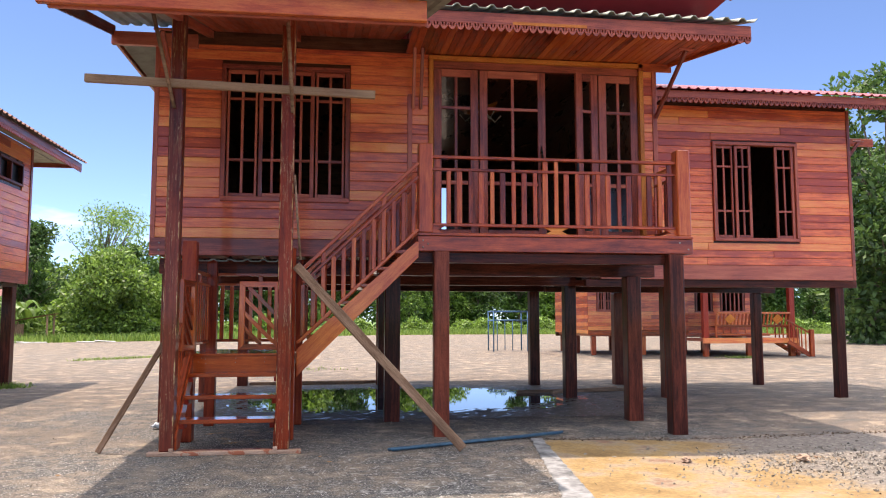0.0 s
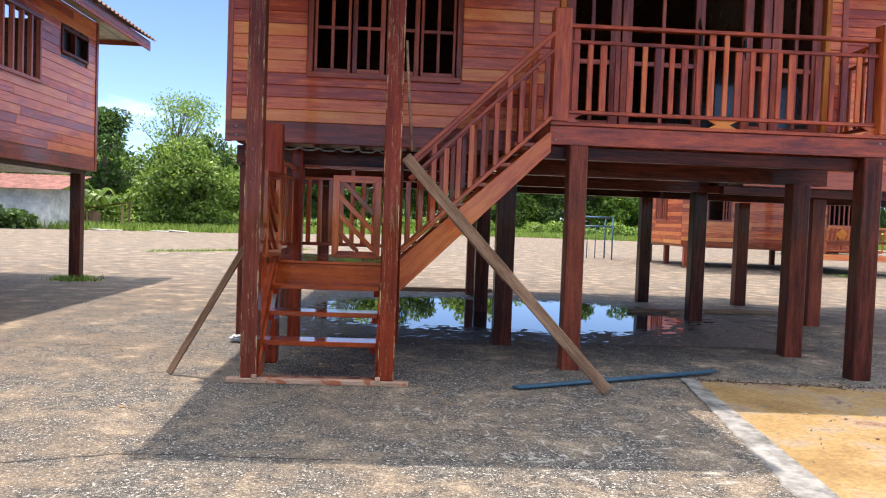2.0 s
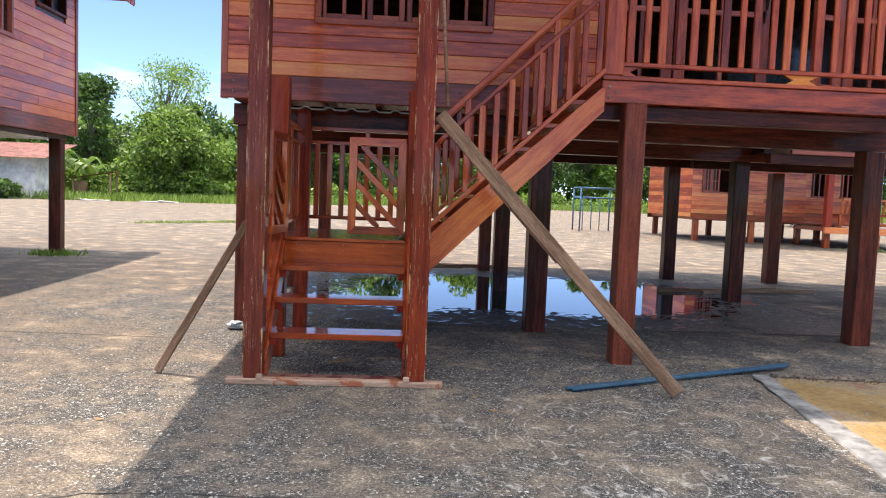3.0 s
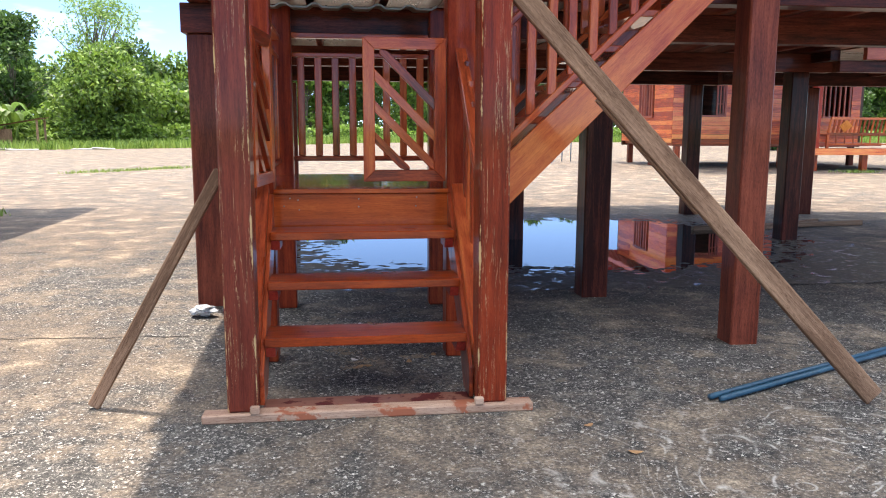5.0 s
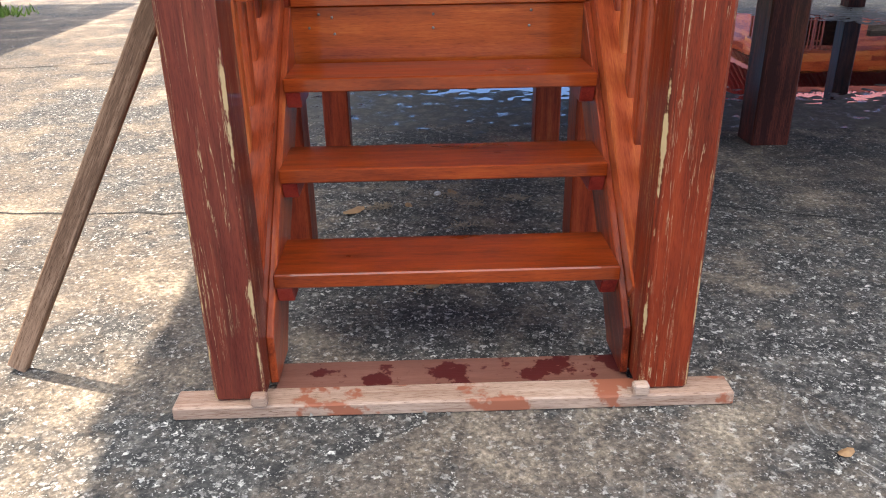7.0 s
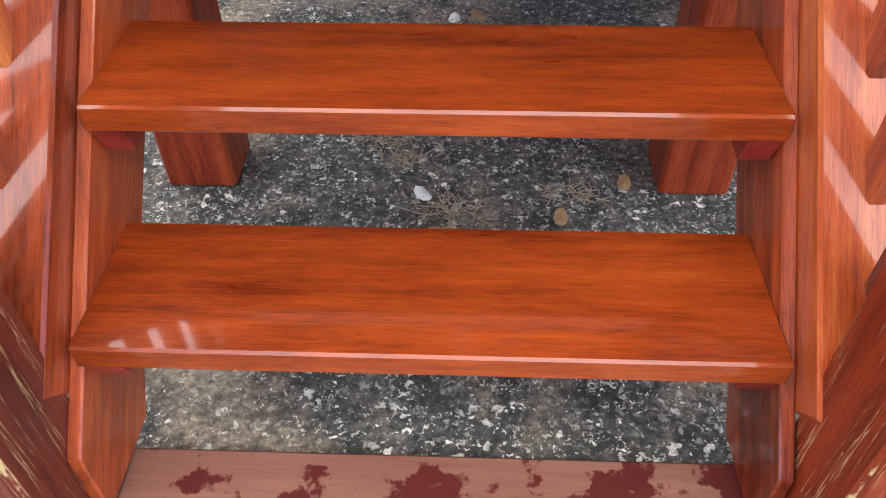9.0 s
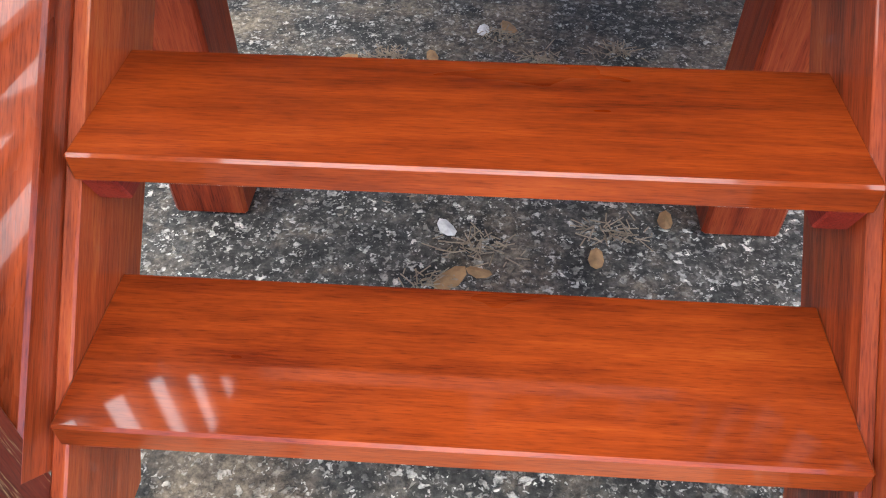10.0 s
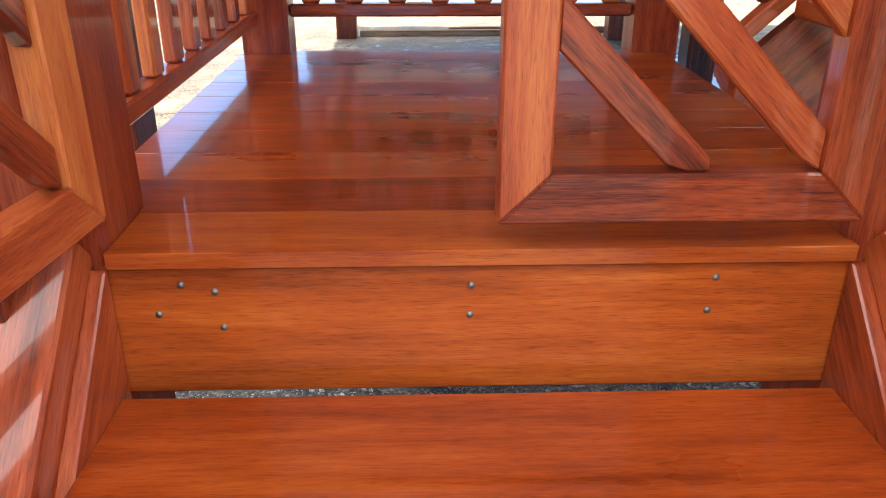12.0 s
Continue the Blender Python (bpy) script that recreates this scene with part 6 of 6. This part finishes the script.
grass_patch("grass_tufts", nrng.normal(15.3, 0.35, 260), nrng.normal(18.3, 0.2, 260), nrng.uniform(0.04, 0.12, 260), "small grass tufts by the far veranda")
grass_patch("grass_tufts", nrng.normal(-0.6, 0.9, 300), nrng.normal(13.5, 0.3, 300), nrng.uniform(0.03, 0.08, 300), "low grass in the open yard")


def banana(at, h, seed):
    rng = random.Random(seed)
    t = empty("banana_plant", at, "banana plant with long arching torn green leaves", "plant", "banana plants")
    tube("stem", [at, (at[0] + 0.1, at[1], at[2] + h * 0.5)], [0.13, 0.07], LEAF_C, t)
    for k in range(9):
        a_ = 2 * math.pi * k / 9 + rng.uniform(-0.3, 0.3)
        L = h * rng.uniform(0.5, 0.8)
        bm = bmesh.new()
        prev = None
        for i in range(9):
            f_ = i / 8
            out_ = L * (0.15 + 0.75 * f_) * rng.uniform(0.97, 1.03)
            z = at[2] + h * 0.45 + L * (1.5 * f_ - 1.35 * f_ * f_)
            w_ = 0.02 + 0.24 * math.sin(math.pi * min(1, f_ * 0.92 + 0.06))
            c_ = Vector((at[0] + out_ * math.cos(a_) * 0.7, at[1] + out_ * math.sin(a_) * 0.7, z))
            sd = Vector((-math.sin(a_), math.cos(a_), -0.25)) * w_
            q = (bm.verts.new(c_ - sd), bm.verts.new(c_ + Vector((0, 0, 0.05))), bm.verts.new(c_ + sd * 1.0))
            if prev:
                bm.faces.new((prev[0], prev[1], q[1], q[0]))
                bm.faces.new((prev[1], prev[2], q[2], q[1]))
            prev = q
        part("leaf", bm, LEAF_C if k % 3 == 0 else LEAF_A, t)


for k, (bx, by, bh) in enumerate(((-22.0, 46.5, 4.2), (-20.4, 47.5, 3.6), (-24.0, 46.0, 4.4), (-19.3, 46.5, 3.0))):
    banana((bx, by, -0.1), bh, k)

# ---- small sheds and debris at the yard edge ----
RUST = plain("rusty_red_sheet", (0.22, 0.085, 0.065), 0.7, 0.2, 2.5, 0.7)
SCRAP = plain("weathered_sheeting", (0.30, 0.29, 0.265), 0.8, 0.0, 3.0, 0.5)
sh = empty("white_shed", (-22.5, 41, 0), "small white plastered shed with a rusty red sheet roof", "shed")
box("wall", -26.0, -20.4, 41.0, 44.5, -0.1, 2.35, WHITEWALL, sh)
roof_sheet("roof_sheet", [(-26.6, 40.2, 2.3), (-19.4, 40.2, 2.3), (-19.4, 44.8, 3.3), (-26.6, 44.8, 3.3)], RUST, sh)
sh2 = empty("low_shelter", (-18.6, 44.5, 0), "low plank shelter with a weathered lean-to roof in the grass", "shelter")
roof_sheet("roof_sheet", [(-19.8, 43.8, 1.2), (-19.8, 45.4, 1.25), (-17.0, 45.4, 1.75), (-17.0, 43.8, 1.7)], RUST, sh2, wave=0.1, amp=0.015)
for px, py, ph in ((-19.4, 44.0, 1.25), (-19.4, 45.2, 1.25), (-17.2, 44.0, 1.65), (-17.2, 45.2, 1.65)):
    box("shelter_post", px - 0.05, px + 0.05, py - 0.05, py + 0.05, -0.12, ph, RAW, sh2)
box("shelter_board", -19.3, -18.6, 44.05, 44.1, -0.1, 1.1, RAW, sh2)
for k, (px, py, r_) in enumerate(((-16.8, 41.2, 10), (-17.6, 41.0, -14), (-14.2, 42.2, 5), (-13.2, 42.4, 20))):
    o = box("sheet_scrap", -0.6, 0.6, -0.35, 0.35, 0.0, 0.03, SCRAP)
    o.matrix_basis = pose(px, py, 0.02 + 0.03 * (k % 2), 3, 4 * (k % 2), r_) @ o.matrix_basis
    tagged(o, "flat pale scrap of sheeting on the ground", "scrap", "scrap sheets")

# ---- small litter near the stairs ----
def crumpled(name, at, r, mat, seed, label, category, squash=0.6):
    bm = bmesh.new()
    bmesh.ops.create_icosphere(bm, subdivisions=3, radius=r)
    for v_ in bm.verts:
        k_ = 1 + 0.7 * noise.noise(v_.co / r * 1.6 + Vector((seed, 0, 0))) + 0.35 * noise.noise(v_.co / r * 4 + Vector((0, seed, 0)))
        v_.co = v_.co * k_
        v_.co.z *= squash
    lo = min(v_.co.z for v_ in bm.verts)
    for v_ in bm.verts:
        v_.co += Vector(at) - Vector((0, 0, lo))
    return tagged(link_mesh(name, bm, mat), label, category)


crumpled("plastic_bag", (-1.11, 2.0, 0.0), 0.075, PLASTIC, 2.0, "crumpled clear plastic bag on the concrete", "bag", 0.45)
for k, (sx, sy, sr) in enumerate(((5.44, -1.1, 0.055), (4.33, -0.98, 0.045), (3.9, -1.3, 0.012), (4.0, -0.75, 0.012), (5.7, -0.9, 0.02))):
    o = crumpled("rubble", (sx, sy, ground_z(sx, sy) + 0.004), sr, STONE, 5.0 + k, "broken reddish-brown stone on the yellow slab", "stone", 0.55)
    o["group"] = "rubble stones"
for k, (lx, ly, r_) in enumerate(((-0.10, 0.85, 0.02), (-0.085, 0.71, 0.028), (-0.03, 0.73, 0.018), (-0.05, 1.64, 0.022), (0.2, 0.78, 0.02), (-0.42, 1.45, 0.04), (-0.18, 1.5, 0.02), (0.02, 1.66, 0.025), (0.35, 0.9, 0.02), (-1.3, -0.9, 0.02), (0.9, -0.25, 0.018), (1.0, -0.55, 0.02))):
    bm = bmesh.new()
    rng = random.Random(k)
    a_ = rng.uniform(0, 6.3)
    pts = []
    for i in range(8):
        f_ = 2 * math.pi * i / 8
        x = r_ * 1.5 * math.cos(f_)
        y = r_ * 0.8 * math.sin(f_)
        pts.append(bm.verts.new((lx + x * math.cos(a_) - y * math.sin(a_), ly + x * math.sin(a_) + y * math.cos(a_), 0.004 + 0.006 * abs(math.cos(f_)))))
    c_ = bm.verts.new((lx, ly, 0.012))
    for i in range(8):
        bm.faces.new((pts[i], pts[(i + 1) % 8], c_))
    tagged(link_mesh("dry_leaf", bm, CHIP if k in (0, 3) else DRYLEAF), "pale chip on the concrete" if k in (0, 3) else "small dry brown leaf on the concrete", "leaf", "dry leaves")
bm = bmesh.new()
rng = random.Random(9)
for cx_, cy_, m_ in ((-0.03, 0.80, 70), (-0.2, 1.05, 60), (0.24, 0.86, 60), (0.1, 1.5, 60), (-0.3, 1.5, 70), (-0.15, 0.98, 50), (0.05, 1.25, 50), (0.0, 1.62, 60), (0.3, 1.55, 50), (-0.12, 0.70, 40)):
    for i in range(m_):
        a_ = rng.uniform(0, 6.3)
        L = rng.uniform(0.008, 0.045)
        x, y = rng.gauss(cx_, 0.032), rng.gauss(cy_, 0.018)
        p0 = Vector((x, y, rng.uniform(0.002, 0.008)))
        p1 = p0 + Vector((math.cos(a_) * L, math.sin(a_) * L, rng.uniform(0, 0.012)))
        sd = Vector((-math.sin(a_), math.cos(a_), 0)) * 0.0015
        up_ = Vector((0, 0, 0.002))
        q = [bm.verts.new(z_) for z_ in (p0 - sd, p0 + sd, p0 + up_, p1 - sd, p1 + sd, p1 + up_)]
        bm.faces.new((q[0], q[2], q[5], q[3]))
        bm.faces.new((q[1], q[4], q[5], q[2]))
tagged(link_mesh("twig_litter", bm, LITTER), "wispy dry twigs and roots on the concrete under the stairs", "twigs", "", "stuff")


# loose gravel on the slab and chips on the yard
def gravel(name, n_, xf, yf, smin, smax, mat, label):
    rg = np.random.default_rng(len(name) + n_)
    xs, ys = xf(rg, n_), yf(rg, n_)
    vs, fs_ = [], []
    for k in range(n_):
        s_ = rg.uniform(smin, smax)
        q = rg.normal(0, 1, (5, 3)) * s_ * 0.35 + np.array([[1, 0, 0], [-0.5, 0.9, 0], [-0.5, -0.9, 0], [0.1, 0, 0.8], [0, 0, -0.4]]) * s_ * 0.6
        q += np.array([xs[k], ys[k], ground_z(xs[k], ys[k]) + 0.004 + s_ * 0.1])
        i = len(vs)
        vs.extend(q.tolist())
        fs_.extend([(i, i + 1, i + 3), (i + 1, i + 2, i + 3), (i + 2, i, i + 3), (i, i + 4, i + 1), (i + 1, i + 4, i + 2), (i + 2, i + 4, i)])
    me = bpy.data.meshes.new(name)
    me.from_pydata(vs, [], fs_)
    me.materials.append(mat)
    return tagged(new(name, me), label, "gravel", "", "stuff")


GRAV = plain("pale_gravel", (0.27, 0.235, 0.19), 0.9, 0.0, 8.0, 0.45)
gravel("loose_gravel", 2600, lambda r, n_: r.normal(6.0, 0.9, n_), lambda r, n_: r.normal(-1.3, 0.55, n_), 0.008, 0.028, GRAV, "pale loose gravel strewn over the slab")
gravel("loose_gravel", 1800, lambda r, n_: r.uniform(-3.2, 3.2, n_), lambda r, n_: r.uniform(-3.4, 2.6, n_), 0.003, 0.011, GRAV, "small pale stone chips loose on the concrete")
gravel("loose_gravel", 700, lambda r, n_: r.uniform(3.3, 8.5, n_), lambda r, n_: r.normal(0.62, 0.07, n_), 0.006, 0.02, TWIG, "dark grit along the slab joint")
